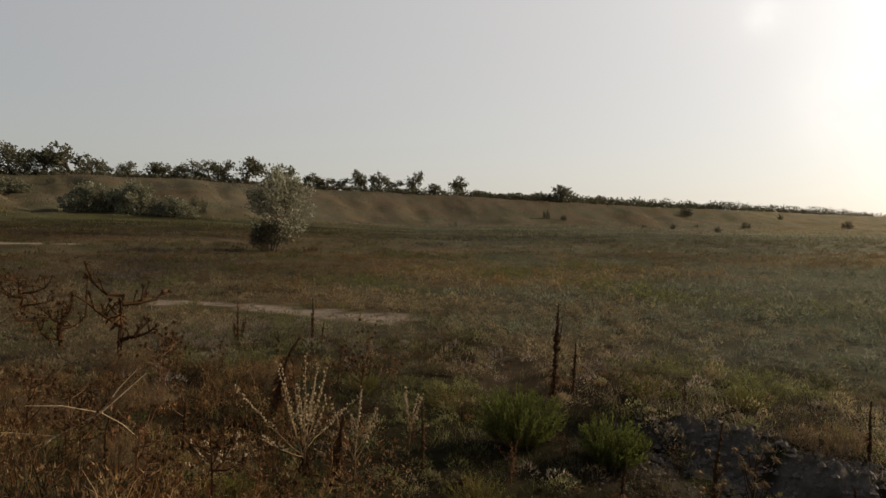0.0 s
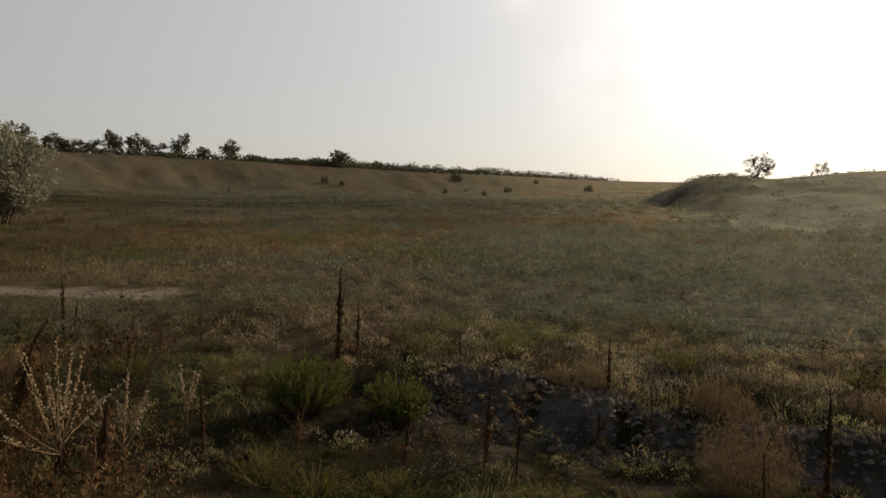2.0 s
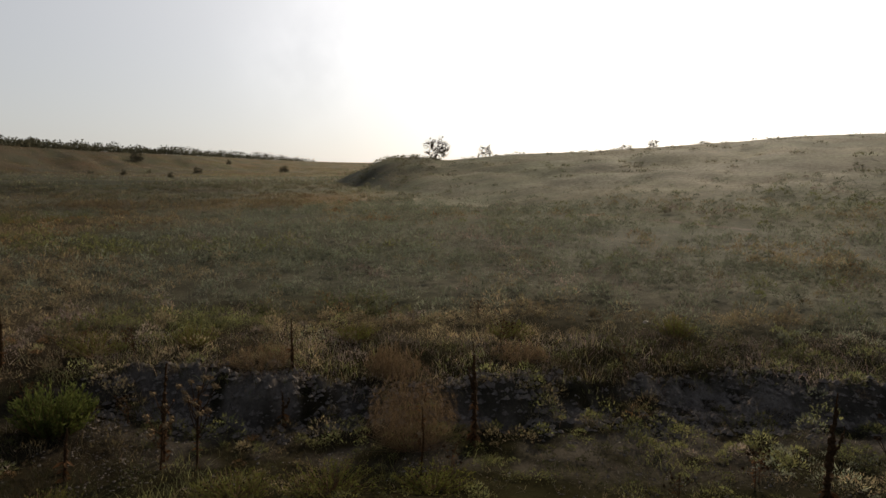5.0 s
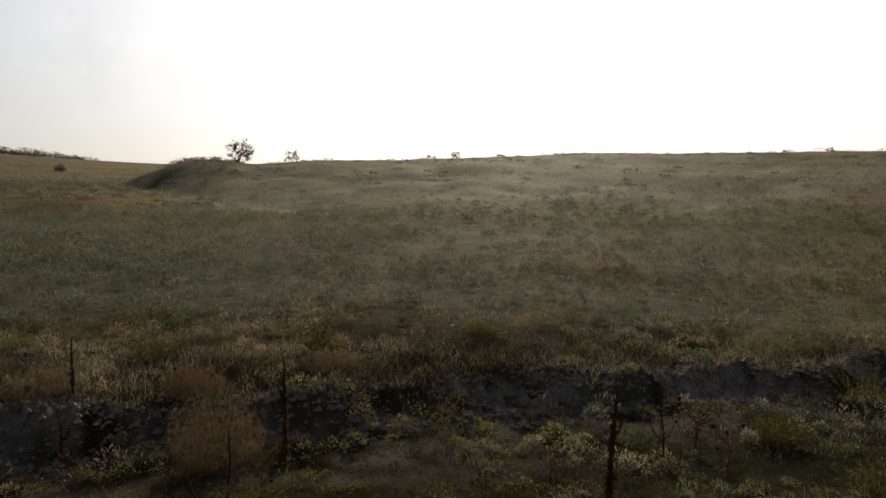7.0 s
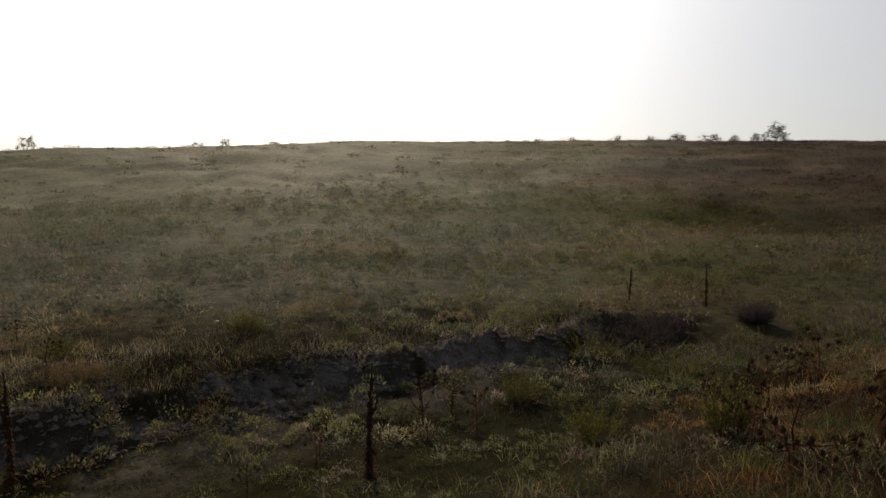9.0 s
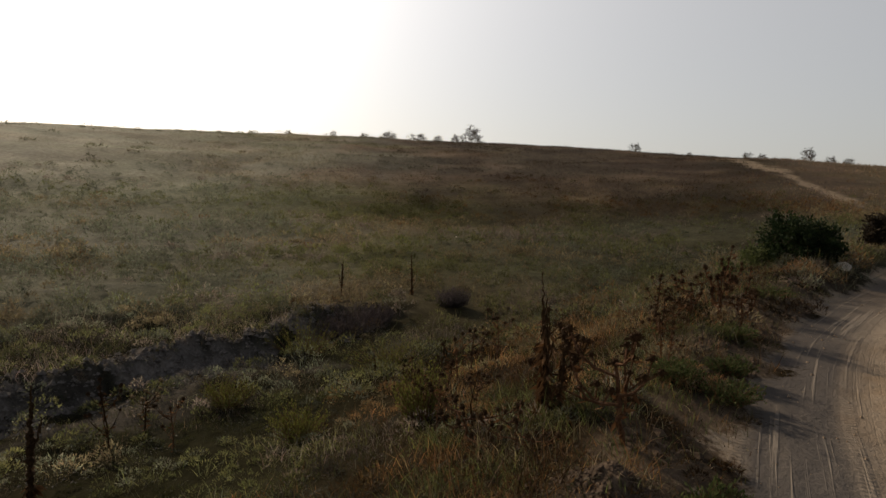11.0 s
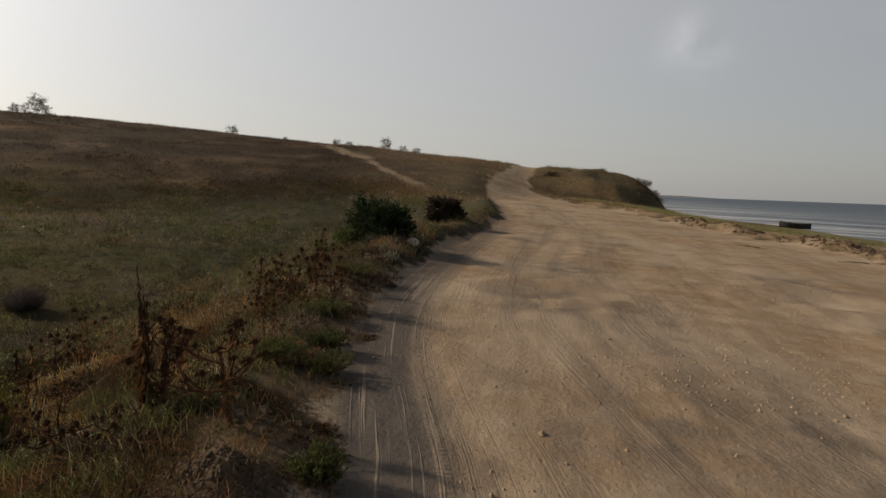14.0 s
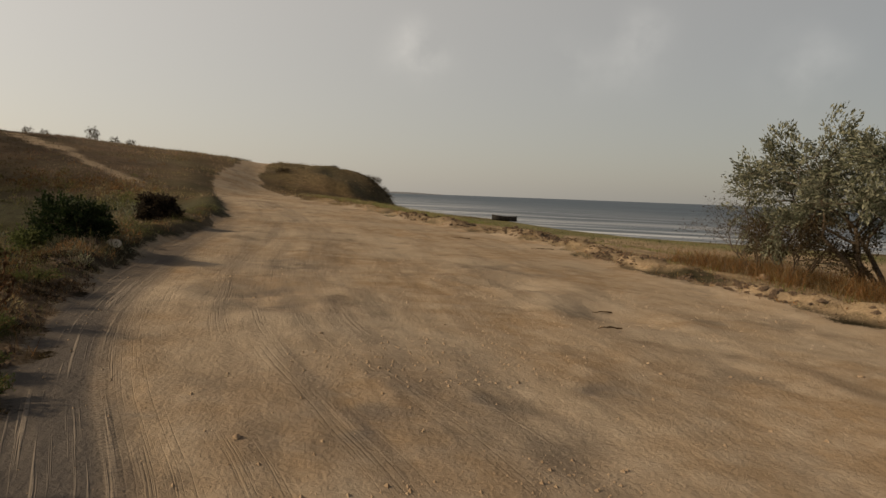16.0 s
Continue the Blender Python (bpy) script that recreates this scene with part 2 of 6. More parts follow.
def sandiness(x, y):
    """1 on the bare road and sand, 0 in the meadow."""
    dv, ds = side(x, y, VERGE), side(x, y, SEASIDE)
    wob = (fbm(x, y, 1.1, 61) - 0.5) * 0.9 + (fbm(x, y, 0.3, 62) - 0.5) * 0.35
    near = 0.06 * ramp(-np.hypot(x - CX, y - CY), -22, -10) * ramp(np.asarray(x), 1.0, 2.0)
    return ramp(-dv + wob + near, -0.15, 0.3) * ramp(ds + wob * 1.6, -0.3, 0.5), dv, ds


def rounded_line(line, times=2):
    """The line with its corners cut."""
    for _ in range(times):
        cut = [line[0]]
        for p, q in zip(line, line[1:]):
            cut += [(0.75 * p[0] + 0.25 * q[0], 0.75 * p[1] + 0.25 * q[1]), (0.25 * p[0] + 0.75 * q[0], 0.25 * p[1] + 0.75 * q[1])]
        line = cut + [line[-1]]
    return line


def beside(x, y, line):
    """Distance to the right of a line and the way run along it."""
    best, off, run, start = np.full(np.shape(x), 1e9), np.zeros(np.shape(x)), np.zeros(np.shape(x)), 0.0
    for (ax, ay), (bx, by) in zip(line, line[1:]):
        ex, ey = bx - ax, by - ay
        length = math.hypot(ex, ey)
        t = np.clip(((x - ax) * ex + (y - ay) * ey) / length ** 2, 0, 1)
        px, py = x - ax - t * ex, y - ay - t * ey
        d = np.hypot(px, py)
        near = d < best - 1e-9
        best = np.where(near, d, best)
        off = np.where(near, np.where(ex * py - ey * px >= 0, -d, d), off)
        run = np.where(near, start + t * length, run)
        start += length
    return off, run


BARE = (((-11.5, 25.2), (-2.0, 20.2), 1.0), ((-60.0, 64.0), (-43.0, 70.5), 1.3), ((64.0, -51.0), (50.0, -44.5), 1.5), ((49.0, -44.0), (31.5, -35.0), 0.65), ((38.8, -68.0), (34.5, -70.0), 0.7), ((36.5, 26.0), (33.5, 12.0), 0.5))


def verge_soil(x, y):
    """The crumbling strip of brown earth between the weeds and the wheel tracks."""
    dv = side(x, y, VERGE)
    return ramp(dv, -0.3, 0.0) * ramp(-dv, -0.75, -0.3) * ramp(-polar(x, y)[1], -13, -8) * ramp(x, 1.2, 2.4) * ramp(fbm(x, y, 0.7, 105), 0.3, 0.5)


def bareness(x, y):
    """1 on worn patches of naked dusty soil in the meadow."""
    b = 0.0 * x
    for p, q, wide in BARE:
        d = np.abs(side(x, y, [p, q]))
        b = np.maximum(b, ramp(-d + (fbm(x, y, 1.5, 101) - 0.5) * 2.4 * wide, -wide, -0.35 * wide))
    dc = side(x, y, SCARP)
    hollow = ramp(dc, -2.8, -1.2) * ramp(-dc, -0.3, 0.3) * ramp(x, 1.5, 3.2) * ramp(-x, -14, -11)
    b = np.maximum(b, 0.36 * hollow * ramp(fbm(x, y, 0.7, 102), 0.42, 0.66))
    face = 0.95 * ramp(dc, -0.9, -0.6) * ramp(-dc, -0.2, 0.1) * ramp(x, 1.5, 3.2) * ramp(-x, -15, -12.5) * ramp(fbm(x, y, 0.5, 109), 0.28, 0.5) * (0.25 + 0.75 * ramp(fbm(x, y, 1.7, 110), 0.36, 0.52))
    return np.maximum(np.maximum(b, face), 0.5 * verge_soil(x, y))


def spot(x, y, az, r, across, along):
    cx, cy = at_polar(az, r)
    a = radians(az)
    u, v = (x - cx) * math.cos(a) - (y - cy) * math.sin(a), (x - cx) * math.sin(a) + (y - cy) * math.cos(a)
    return np.exp(-((u / across) ** 2 + (v / along) ** 2))


STRAW, RUST, GREY, OLIVE, MAUVE, SOIL = (np.array(c) for c in ((0.200, 0.158, 0.090), (0.172, 0.092, 0.036), (0.138, 0.150, 0.106), (0.118, 0.124, 0.044), (0.205, 0.164, 0.138), (0.045, 0.036, 0.028)))


def plant_weights(x, y):
    """How much straw, rust, grey-green, olive and mauve growth stands at a place."""
    az, r = polar(x, y)
    n1, n2, n3 = fbm(x, y, 3.5, 71), fbm(x, y, 9, 72), fbm(x, y, 30, 73)
    w_straw = 0.9 * ramp(n1, 0.35, 0.7) + 0.35 + 0.8 * ramp(r, 25, 9) * ramp(r, 6, 9) * ramp(az, 40, 60) * ramp(-az, -95, -60) + 3.0 * spot(x, y, 129, 72, 2.5, 14) + 1.5 * spot(x, y, 63, 39, 8, 0.7) + 2.0 * spot(x, y, 151, 66, 9, 16)
    w_straw = w_straw * (1 - 0.65 * ramp(az, 84, 100) * ramp(r, 42, 55) * ramp(-az, -139, -132))
    w_rust = 0.35 * ramp(n2, 0.5, 0.75) + 0.3 * ramp(-az, 4, 16) * ramp(r, 20, 40) * ramp(-r, -200, -110) + 0.25 * spot(x, y, 17, 40, 10, 12) + 1.1 * ramp(-az, 9, 22) * ramp(-r, -19, -12) + 2.6 * spot(x, y, 153.5, 66, 6, 4) + 1.3 * ramp(az, 134, 140) * ramp(r, 40, 50) + 1.1 * ramp(az, 98, 115) * ramp(r, 36, 50) * ramp(-az, -140, -134) + 2.4 * ramp(az, 92, 112) * ramp(-r, -16, -8)
    # last term greys the sunward ridge in place of its bluish veil of glare
    w_grey = 0.9 * ramp(n2, 0.55, 0.3) + 2.6 * ramp(az, 12, 30) * ramp(-az, -100, -80) * ramp(r, 12, 18) * ramp(-r, -60, -38) + 1.6 * ramp(r, 60, 110) * ramp(-r, -260, -190) * ramp(-az, -60, -30) * ramp(az, -14, 4) + 1.2 * ramp(az, 60, 85) * ramp(-r, -17, -11) + 2.2 * ramp(az, 34, 46) * ramp(-az, -98, -80) * ramp(r, 36, 55) * ramp(-r, -170, -140)
    w_grey = w_grey * (1 - 0.8 * ramp(-az, -3, 12) * ramp(-r, -140, -90))
    w_olive = 1.2 * ramp(n1, 0.6, 0.3) * ramp(n3, 0.3, 0.6) + 1.9 * spot(x, y, 92, 43, 22, 8) + 0.7 * spot(x, y, 152, 78, 9, 9) + 1.3 * ramp(az, 5, 60) * ramp(-r, -16, -9) * ramp(-az, -115, -95) + 1.4 * ramp(az, 95, 104) * ramp(-az, -134, -124) * ramp(r, 6, 9) * ramp(-r, -34, -26) + 2.5 * ramp(-az, 8, 20) * ramp(r, 118, 128) * ramp(-r, -158, -148) + 0.8 * ramp(-az, -40, 0) * ramp(r, 90, 130) * ramp(-r, -200, -160)
    w_mauve = 0.5 * ramp(n3, 0.45, 0.7) + 1.2 * ramp(az, 100, 118) * ramp(r, 40, 55) * ramp(-az, -143, -136) + 0.6 * ramp(r, 42, 56) * ramp(az, 36, 50) * ramp(-r, -160, -130) + 0.4 * ramp(r, 150, 260) * ramp(-az, -30, 0)
    ws = np.stack([w_straw, w_rust, w_grey, w_olive, w_mauve], -1)
    return ws / ws.sum(-1, keepdims=True)


PALETTE = np.stack([STRAW, RUST, GREY, OLIVE, MAUVE])
# dark stubble strips and burnt brush, and shade painted into hollows and on the spur's nose: azimuth, distance, half
# widths across and along, strength
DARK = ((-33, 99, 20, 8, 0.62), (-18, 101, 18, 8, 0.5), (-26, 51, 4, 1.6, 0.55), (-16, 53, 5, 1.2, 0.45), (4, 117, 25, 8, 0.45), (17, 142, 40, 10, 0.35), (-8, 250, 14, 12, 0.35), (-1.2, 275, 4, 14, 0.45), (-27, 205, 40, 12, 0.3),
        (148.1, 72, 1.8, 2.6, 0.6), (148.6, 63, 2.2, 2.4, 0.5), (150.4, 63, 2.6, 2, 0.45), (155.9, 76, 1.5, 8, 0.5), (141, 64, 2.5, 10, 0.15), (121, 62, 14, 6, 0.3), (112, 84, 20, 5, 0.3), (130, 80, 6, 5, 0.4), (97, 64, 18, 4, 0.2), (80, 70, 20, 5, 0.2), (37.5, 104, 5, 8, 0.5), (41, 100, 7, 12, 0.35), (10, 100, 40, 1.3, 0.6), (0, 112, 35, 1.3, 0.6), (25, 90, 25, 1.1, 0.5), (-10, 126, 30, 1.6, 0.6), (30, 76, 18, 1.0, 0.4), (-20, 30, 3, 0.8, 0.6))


def dark_growth_and_shade(x, y):
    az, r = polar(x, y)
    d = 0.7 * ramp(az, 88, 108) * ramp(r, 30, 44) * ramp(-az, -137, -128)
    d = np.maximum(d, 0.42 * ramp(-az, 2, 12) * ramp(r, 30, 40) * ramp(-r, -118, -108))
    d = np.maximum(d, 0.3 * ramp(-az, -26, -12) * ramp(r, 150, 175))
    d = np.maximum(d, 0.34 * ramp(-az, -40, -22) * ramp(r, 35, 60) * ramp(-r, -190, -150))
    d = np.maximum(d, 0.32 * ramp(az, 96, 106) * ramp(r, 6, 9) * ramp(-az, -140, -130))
    # besides dark plants, these rows hold shade painted on the spur and hollows
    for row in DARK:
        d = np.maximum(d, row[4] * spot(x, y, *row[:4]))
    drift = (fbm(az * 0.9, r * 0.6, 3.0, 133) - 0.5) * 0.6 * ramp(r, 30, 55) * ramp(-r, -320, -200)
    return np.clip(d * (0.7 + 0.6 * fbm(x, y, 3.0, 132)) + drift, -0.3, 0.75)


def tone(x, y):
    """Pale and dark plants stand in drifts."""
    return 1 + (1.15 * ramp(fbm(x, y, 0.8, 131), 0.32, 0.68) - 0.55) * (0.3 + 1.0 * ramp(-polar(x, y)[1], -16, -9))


def plant_colour(x, y, rng=None):
    """Base colour of the growth: the mixture, or one kind drawn from it for each tuft."""
    ws = plant_weights(x, y)
    keep = (1 - dark_growth_and_shade(x, y))[:, None]
    if rng is None:
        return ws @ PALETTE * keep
    ws = ws ** 1.6
    ws = np.cumsum(ws / ws.sum(-1, keepdims=True), -1)
    r = polar(x, y)[1]
    patch = np.where(r < 20, fbm(x, y, 1.3, 140), fbm(x, y, 3.5, 141))
    pick = np.clip((patch - 0.5) * 1.9 + 0.5 + (rng.rand(len(x)) - 0.5) * 0.45, 0, 0.999)
    k = (pick[:, None] > ws).sum(-1).clip(0, 4)
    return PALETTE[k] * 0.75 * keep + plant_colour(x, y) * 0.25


# ---- end of terrain ----


# ---- materials ----
def material(name):
    m = bpy.data.materials.new(name)
    m.use_nodes = True
    nt = m.node_tree
    nt.nodes.clear()
    return m, nt, lambda kind: nt.nodes.new(kind), nt.links.new


def foliage_material(name, rough=0.7, through=0.35, tint=None, gloss=0.06):
    """Leaves and blades: base colour from the mesh's own colours, some light passing through."""
    m, nt, node, link = material(name)
    out, mix, p, tr = node("ShaderNodeOutputMaterial"), node("ShaderNodeMixShader"), node("ShaderNodeBsdfPrincipled"), node("ShaderNodeBsdfTranslucent")
    if tint is None:
        col = node("ShaderNodeAttribute")
        col.attribute_name = "tint"
        source = col.outputs["Color"]
    else:
        geo, rampn = node("ShaderNodeNewGeometry"), node("ShaderNodeValToRGB")
        rampn.color_ramp.elements[0].color, rampn.color_ramp.elements[1].color = (*tint[0], 1), (*tint[1], 1)
        link(geo.outputs["Random Per Island"], rampn.inputs["Fac"])
        source = rampn.outputs["Color"]
    link(source, p.inputs["Base Color"])
    link(source, tr.inputs["Color"])
    p.inputs["Roughness"].default_value = rough
    p.inputs["Specular IOR Level"].default_value = gloss
    mix.inputs["Fac"].default_value = through
    link(p.outputs[0], mix.inputs[1])
    link(tr.outputs[0], mix.inputs[2])
    link(mix.outputs[0], out.inputs["Surface"])
    return m


def noise_node(node, link, coord, scale, detail=5, rough=0.55):
    n = node("ShaderNodeTexNoise")
    n.inputs["Scale"].default_value, n.inputs["Detail"].default_value, n.inputs["Roughness"].default_value = scale, detail, rough
    link(coord, n.inputs["Vector"])
    return n.outputs["Fac"]


def maths(node, link, op, a, b=None, clamp=False):
    n = node("ShaderNodeMath")
    n.operation, n.use_clamp = op, clamp
    for k, v in enumerate((a, b)):
        if v is None:
            continue
        if isinstance(v, (int, float)):
            n.inputs[k].default_value = v
        else:
            link(v, n.inputs[k])
    return n.outputs[0]


def spread(node, link, value, lo, hi, a, b):
    n = node("ShaderNodeMapRange")
    n.inputs["From Min"].default_value, n.inputs["From Max"].default_value = lo, hi
    n.inputs["To Min"].default_value, n.inputs["To Max"].default_value = a, b
    link(value, n.inputs["Value"])
    return n.outputs["Result"]


def blend(node, link, fac, a, b, mode="MIX"):
    n = node("ShaderNodeMix")
    n.data_type, n.blend_type = "RGBA", mode
    for sock, v in ((n.inputs[0], fac), (n.inputs[6], a), (n.inputs[7], b)):
        if isinstance(v, (int, float)):
            sock.default_value = v
        elif isinstance(v, tuple):
            sock.default_value = (*v, 1)
        else:
            link(v, sock)
    return n.outputs[2]


def ground_material():
    """Dry meadow soil that turns into pale packed sand where the mesh says so."""
    m, nt, node, link = material("ground")
    out, p, geo = node("ShaderNodeOutputMaterial"), node("ShaderNodeBsdfPrincipled"), node("ShaderNodeNewGeometry")
    pos = geo.outputs["Position"]
    attr = {}
    for name in ("tint", "sand", "inset", "along", "glare_mask", "churned"):
        attr[name] = node("ShaderNodeAttribute")
        attr[name].attribute_name = name
    fine, mid, broad = noise_node(node, link, pos, 22, 6, 0.65), noise_node(node, link, pos, 2.6, 6, 0.6), noise_node(node, link, pos, 0.35, 4)
    # meadow
    shade = spread(node, link, mid, 0.3, 0.7, 0.65, 1.3)
    grain = spread(node, link, fine, 0.3, 0.7, 0.7, 1.3)
    both = maths(node, link, "MULTIPLY", shade, grain)
    grey = node("ShaderNodeCombineColor")
    for k in range(3):
        link(both, grey.inputs[k])
    meadow = blend(node, link, 1.0, attr["tint"].outputs["Color"], grey.outputs[0], "MULTIPLY")
    # sand: warm dust over paler packed ground, greyer where wheels ran and where the verge's shadow is painted in
    warm = blend(node, link, spread(node, link, broad, 0.38, 0.62, 0, 1), (0.272, 0.194, 0.124), (0.338, 0.272, 0.202))
    warm = blend(node, link, spread(node, link, mid, 0.42, 0.68, 0, 0.7), warm, (0.385, 0.314, 0.238))
    warm = blend(node, link, spread(node, link, fine, 0.5, 0.75, 0, 0.25), warm, (0.23, 0.172, 0.12))
    turned, along = node("ShaderNodeMapping"), node("ShaderNodeMapping")
    turned.inputs["Rotation"].default_value = (0, 0, radians(58))
    along.inputs["Scale"].default_value = (0.16, 1.3, 1.0)
    link(pos, turned.inputs["Vector"])
    link(turned.outputs[0], along.inputs["Vector"])
    streak, stain = noise_node(node, link, along.outputs[0], 1.6, 6, 0.62), noise_node(node, link, pos, 0.75, 5, 0.6)
    warm = blend(node, link, spread(node, link, streak, 0.50, 0.70, 0, 0.5), warm, (0.215, 0.165, 0.122))
    warm = blend(node, link, spread(node, link, stain, 0.56, 0.68, 0, 0.55), warm, (0.135, 0.108, 0.085))
    inset = attr["inset"].outputs["Fac"]
    along_road = attr["along"].outputs["Fac"]

    def rut_lines(across, drift, detail):
        """Fine lines that run with the wheels."""
        wave = node("ShaderNodeTexNoise")
        wave.noise_dimensions = "2D"
        wave.inputs["Scale"].default_value, wave.inputs["Detail"].default_value = 1.0, detail
        comb = node("ShaderNodeCombineXYZ")
        link(maths(node, link, "MULTIPLY", inset, across), comb.inputs[0])
        link(maths(node, link, "MULTIPLY", along_road, drift), comb.inputs[1])
        link(comb.outputs[0], wave.inputs["Vector"])
        return wave.outputs["Fac"]

    def lane(a, b, c, d):
        """1 between two insets from the verge, fading over the outer ones."""
        return maths(node, link, "MULTIPLY", spread(node, link, inset, a, b, 0, 1), spread(node, link, inset, d, c, 0, 1))

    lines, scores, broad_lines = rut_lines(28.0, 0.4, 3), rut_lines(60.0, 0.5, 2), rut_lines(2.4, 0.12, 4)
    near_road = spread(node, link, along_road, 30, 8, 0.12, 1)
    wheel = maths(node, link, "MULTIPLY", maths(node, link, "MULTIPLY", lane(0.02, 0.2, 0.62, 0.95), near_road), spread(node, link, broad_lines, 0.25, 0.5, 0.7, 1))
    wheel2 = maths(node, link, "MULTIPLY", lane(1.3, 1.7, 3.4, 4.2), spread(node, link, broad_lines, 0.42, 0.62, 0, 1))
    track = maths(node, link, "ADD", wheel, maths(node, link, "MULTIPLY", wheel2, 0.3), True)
    # tread marks stamped across two narrow strips
    tread = node("ShaderNodeTexWave")
    tread.inputs["Scale"].default_value, tread.inputs["Distortion"].default_value = 6.5, 1.5
    comb = node("ShaderNodeCombineXYZ")
    link(along_road, comb.inputs[0])
    link(comb.outputs[0], tread.inputs["Vector"])
    strips = maths(node, link, "ADD", lane(0.04, 0.06, 0.12, 0.14), lane(0.68, 0.70, 0.76, 0.78), True)
    stamped = maths(node, link, "MULTIPLY", maths(node, link, "MULTIPLY", tread.outputs["Fac"], strips), near_road)
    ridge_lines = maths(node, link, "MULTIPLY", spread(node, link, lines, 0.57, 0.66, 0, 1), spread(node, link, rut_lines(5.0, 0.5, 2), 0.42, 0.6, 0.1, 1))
    # the ruts' dark grey also paints in the shadow of the verge weeds
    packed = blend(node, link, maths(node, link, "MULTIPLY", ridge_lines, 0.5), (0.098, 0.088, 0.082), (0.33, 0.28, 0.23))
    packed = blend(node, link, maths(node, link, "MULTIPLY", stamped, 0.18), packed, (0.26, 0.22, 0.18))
    scored = maths(node, link, "MULTIPLY", spread(node, link, scores, 0.58, 0.68, 0, 0.2), maths(node, link, "MULTIPLY", lane(0.5, 0.9, 2.0, 3.6), spread(node, link, broad_lines, 0.42, 0.6, 0.0, 1)))
    warm = blend(node, link, maths(node, link, "MULTIPLY", attr["churned"].outputs["Fac"], spread(node, link, mid, 0.35, 0.6, 0.3, 0.85)), warm, (0.125, 0.104, 0.088))
    warm = blend(node, link, scored, warm, (0.20, 0.15, 0.105))
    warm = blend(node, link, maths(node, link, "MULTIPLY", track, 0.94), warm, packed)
    # ragged edge between the two
    edge = maths(node, link, "ADD", attr["sand"].outputs["Fac"], spread(node, link, fine, 0.3, 0.7, -0.3, 0.3))
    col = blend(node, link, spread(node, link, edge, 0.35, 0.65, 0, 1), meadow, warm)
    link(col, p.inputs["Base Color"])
    # bluish gloss added off the sand imitates the veil of glare towards the sun
    shiny = maths(node, link, "SUBTRACT", 1.0, spread(node, link, edge, 0.35, 0.65, 0, 1), True)
    link(maths(node, link, "MULTIPLY", shiny, maths(node, link, "MULTIPLY", attr["glare_mask"].outputs["Fac"], 0.013)), p.inputs["Specular IOR Level"])
    p.inputs["Specular Tint"].default_value = (0.60, 0.86, 1.0, 1)
    p.inputs["Roughness"].default_value = 0.8
    high = maths(node, link, "ADD", maths(node, link, "ADD", maths(node, link, "MULTIPLY", fine, 0.6), mid), maths(node, link, "MULTIPLY", streak, 0.9))
    high = maths(node, link, "ADD", high, maths(node, link, "MULTIPLY", maths(node, link, "MULTIPLY", ridge_lines, track), 0.35))
    high = maths(node, link, "ADD", high, maths(node, link, "MULTIPLY", stamped, 0.2))
    high = maths(node, link, "SUBTRACT", high, scored)
    bump = node("ShaderNodeBump")
    bump.inputs["Strength"].default_value, bump.inputs["Distance"].default_value = 0.5, 0.055
    link(high, bump.inputs["Height"])
    link(bump.outputs[0], p.inputs["Normal"])
    link(p.outputs[0], out.inputs["Surface"])
    return m


def water_material():
    m, nt, node, link = material("water")
    out, p, geo = node("ShaderNodeOutputMaterial"), node("ShaderNodeBsdfPrincipled"), node("ShaderNodeNewGeometry")
    pos = geo.outputs["Position"]
    stretch = node("ShaderNodeMapping")
    stretch.inputs["Rotation"].default_value = (0, 0, radians(20))
    stretch.inputs["Scale"].default_value = (0.25, 1.0, 1.0)
    link(pos, stretch.inputs["Vector"])
    ripple, swell = noise_node(node, link, stretch.outputs[0], 0.9, 6, 0.6), noise_node(node, link, stretch.outputs[0], 0.03, 4)
    surf = node("ShaderNodeAttribute")
    surf.attribute_name = "surf"
    band = node("ShaderNodeMapping")
    band.inputs["Rotation"].default_value = (0, 0, radians(20))
    band.inputs["Scale"].default_value = (0.02, 0.22, 1.0)
    link(pos, band.inputs["Vector"])
    crest = noise_node(node, link, band.outputs[0], 1.0, 5, 0.6)
    deep = blend(node, link, spread(node, link, swell, 0.4, 0.6, 0, 1), (0.030, 0.050, 0.075), (0.065, 0.09, 0.115))
    foam = maths(node, link, "MULTIPLY", spread(node, link, crest, 0.46, 0.60, 0.1, 1), surf.outputs["Fac"], True)
    link(blend(node, link, foam, deep, (0.55, 0.57, 0.60)), p.inputs["Base Color"])
    p.inputs["Roughness"].default_value = 0.45
    p.inputs["Specular IOR Level"].default_value = 0.3
    p.inputs["IOR"].default_value = 1.33
    bump = node("ShaderNodeBump")
    bump.inputs["Strength"].default_value, bump.inputs["Distance"].default_value = 0.9, 0.35
    link(ripple, bump.inputs["Height"])
    link(bump.outputs[0], p.inputs["Normal"])
    link(p.outputs[0], out.inputs["Surface"])
    return m


def bark_material(name, dark, light, scale=18):
    m, nt, node, link = material(name)
    out, p, tex = node("ShaderNodeOutputMaterial"), node("ShaderNodeBsdfPrincipled"), node("ShaderNodeTexCoord")
    n = noise_node(node, link, tex.outputs["Object"], scale, 6, 0.65)
    link(blend(node, link, spread(node, link, n, 0.35, 0.65, 0, 1), dark, light), p.inputs["Base Color"])
    p.inputs["Roughness"].default_value = 0.9
    p.inputs["Specular IOR Level"].default_value = 0.08
    bump = node("ShaderNodeBump")
    bump.inputs["Strength"].default_value, bump.inputs["Distance"].default_value = 0.5, 0.02
    link(n, bump.inputs["Height"])
    link(bump.outputs[0], p.inputs["Normal"])
    link(p.outputs[0], out.inputs["Surface"])
    return m


GROUND = ground_material()
WATER = water_material()
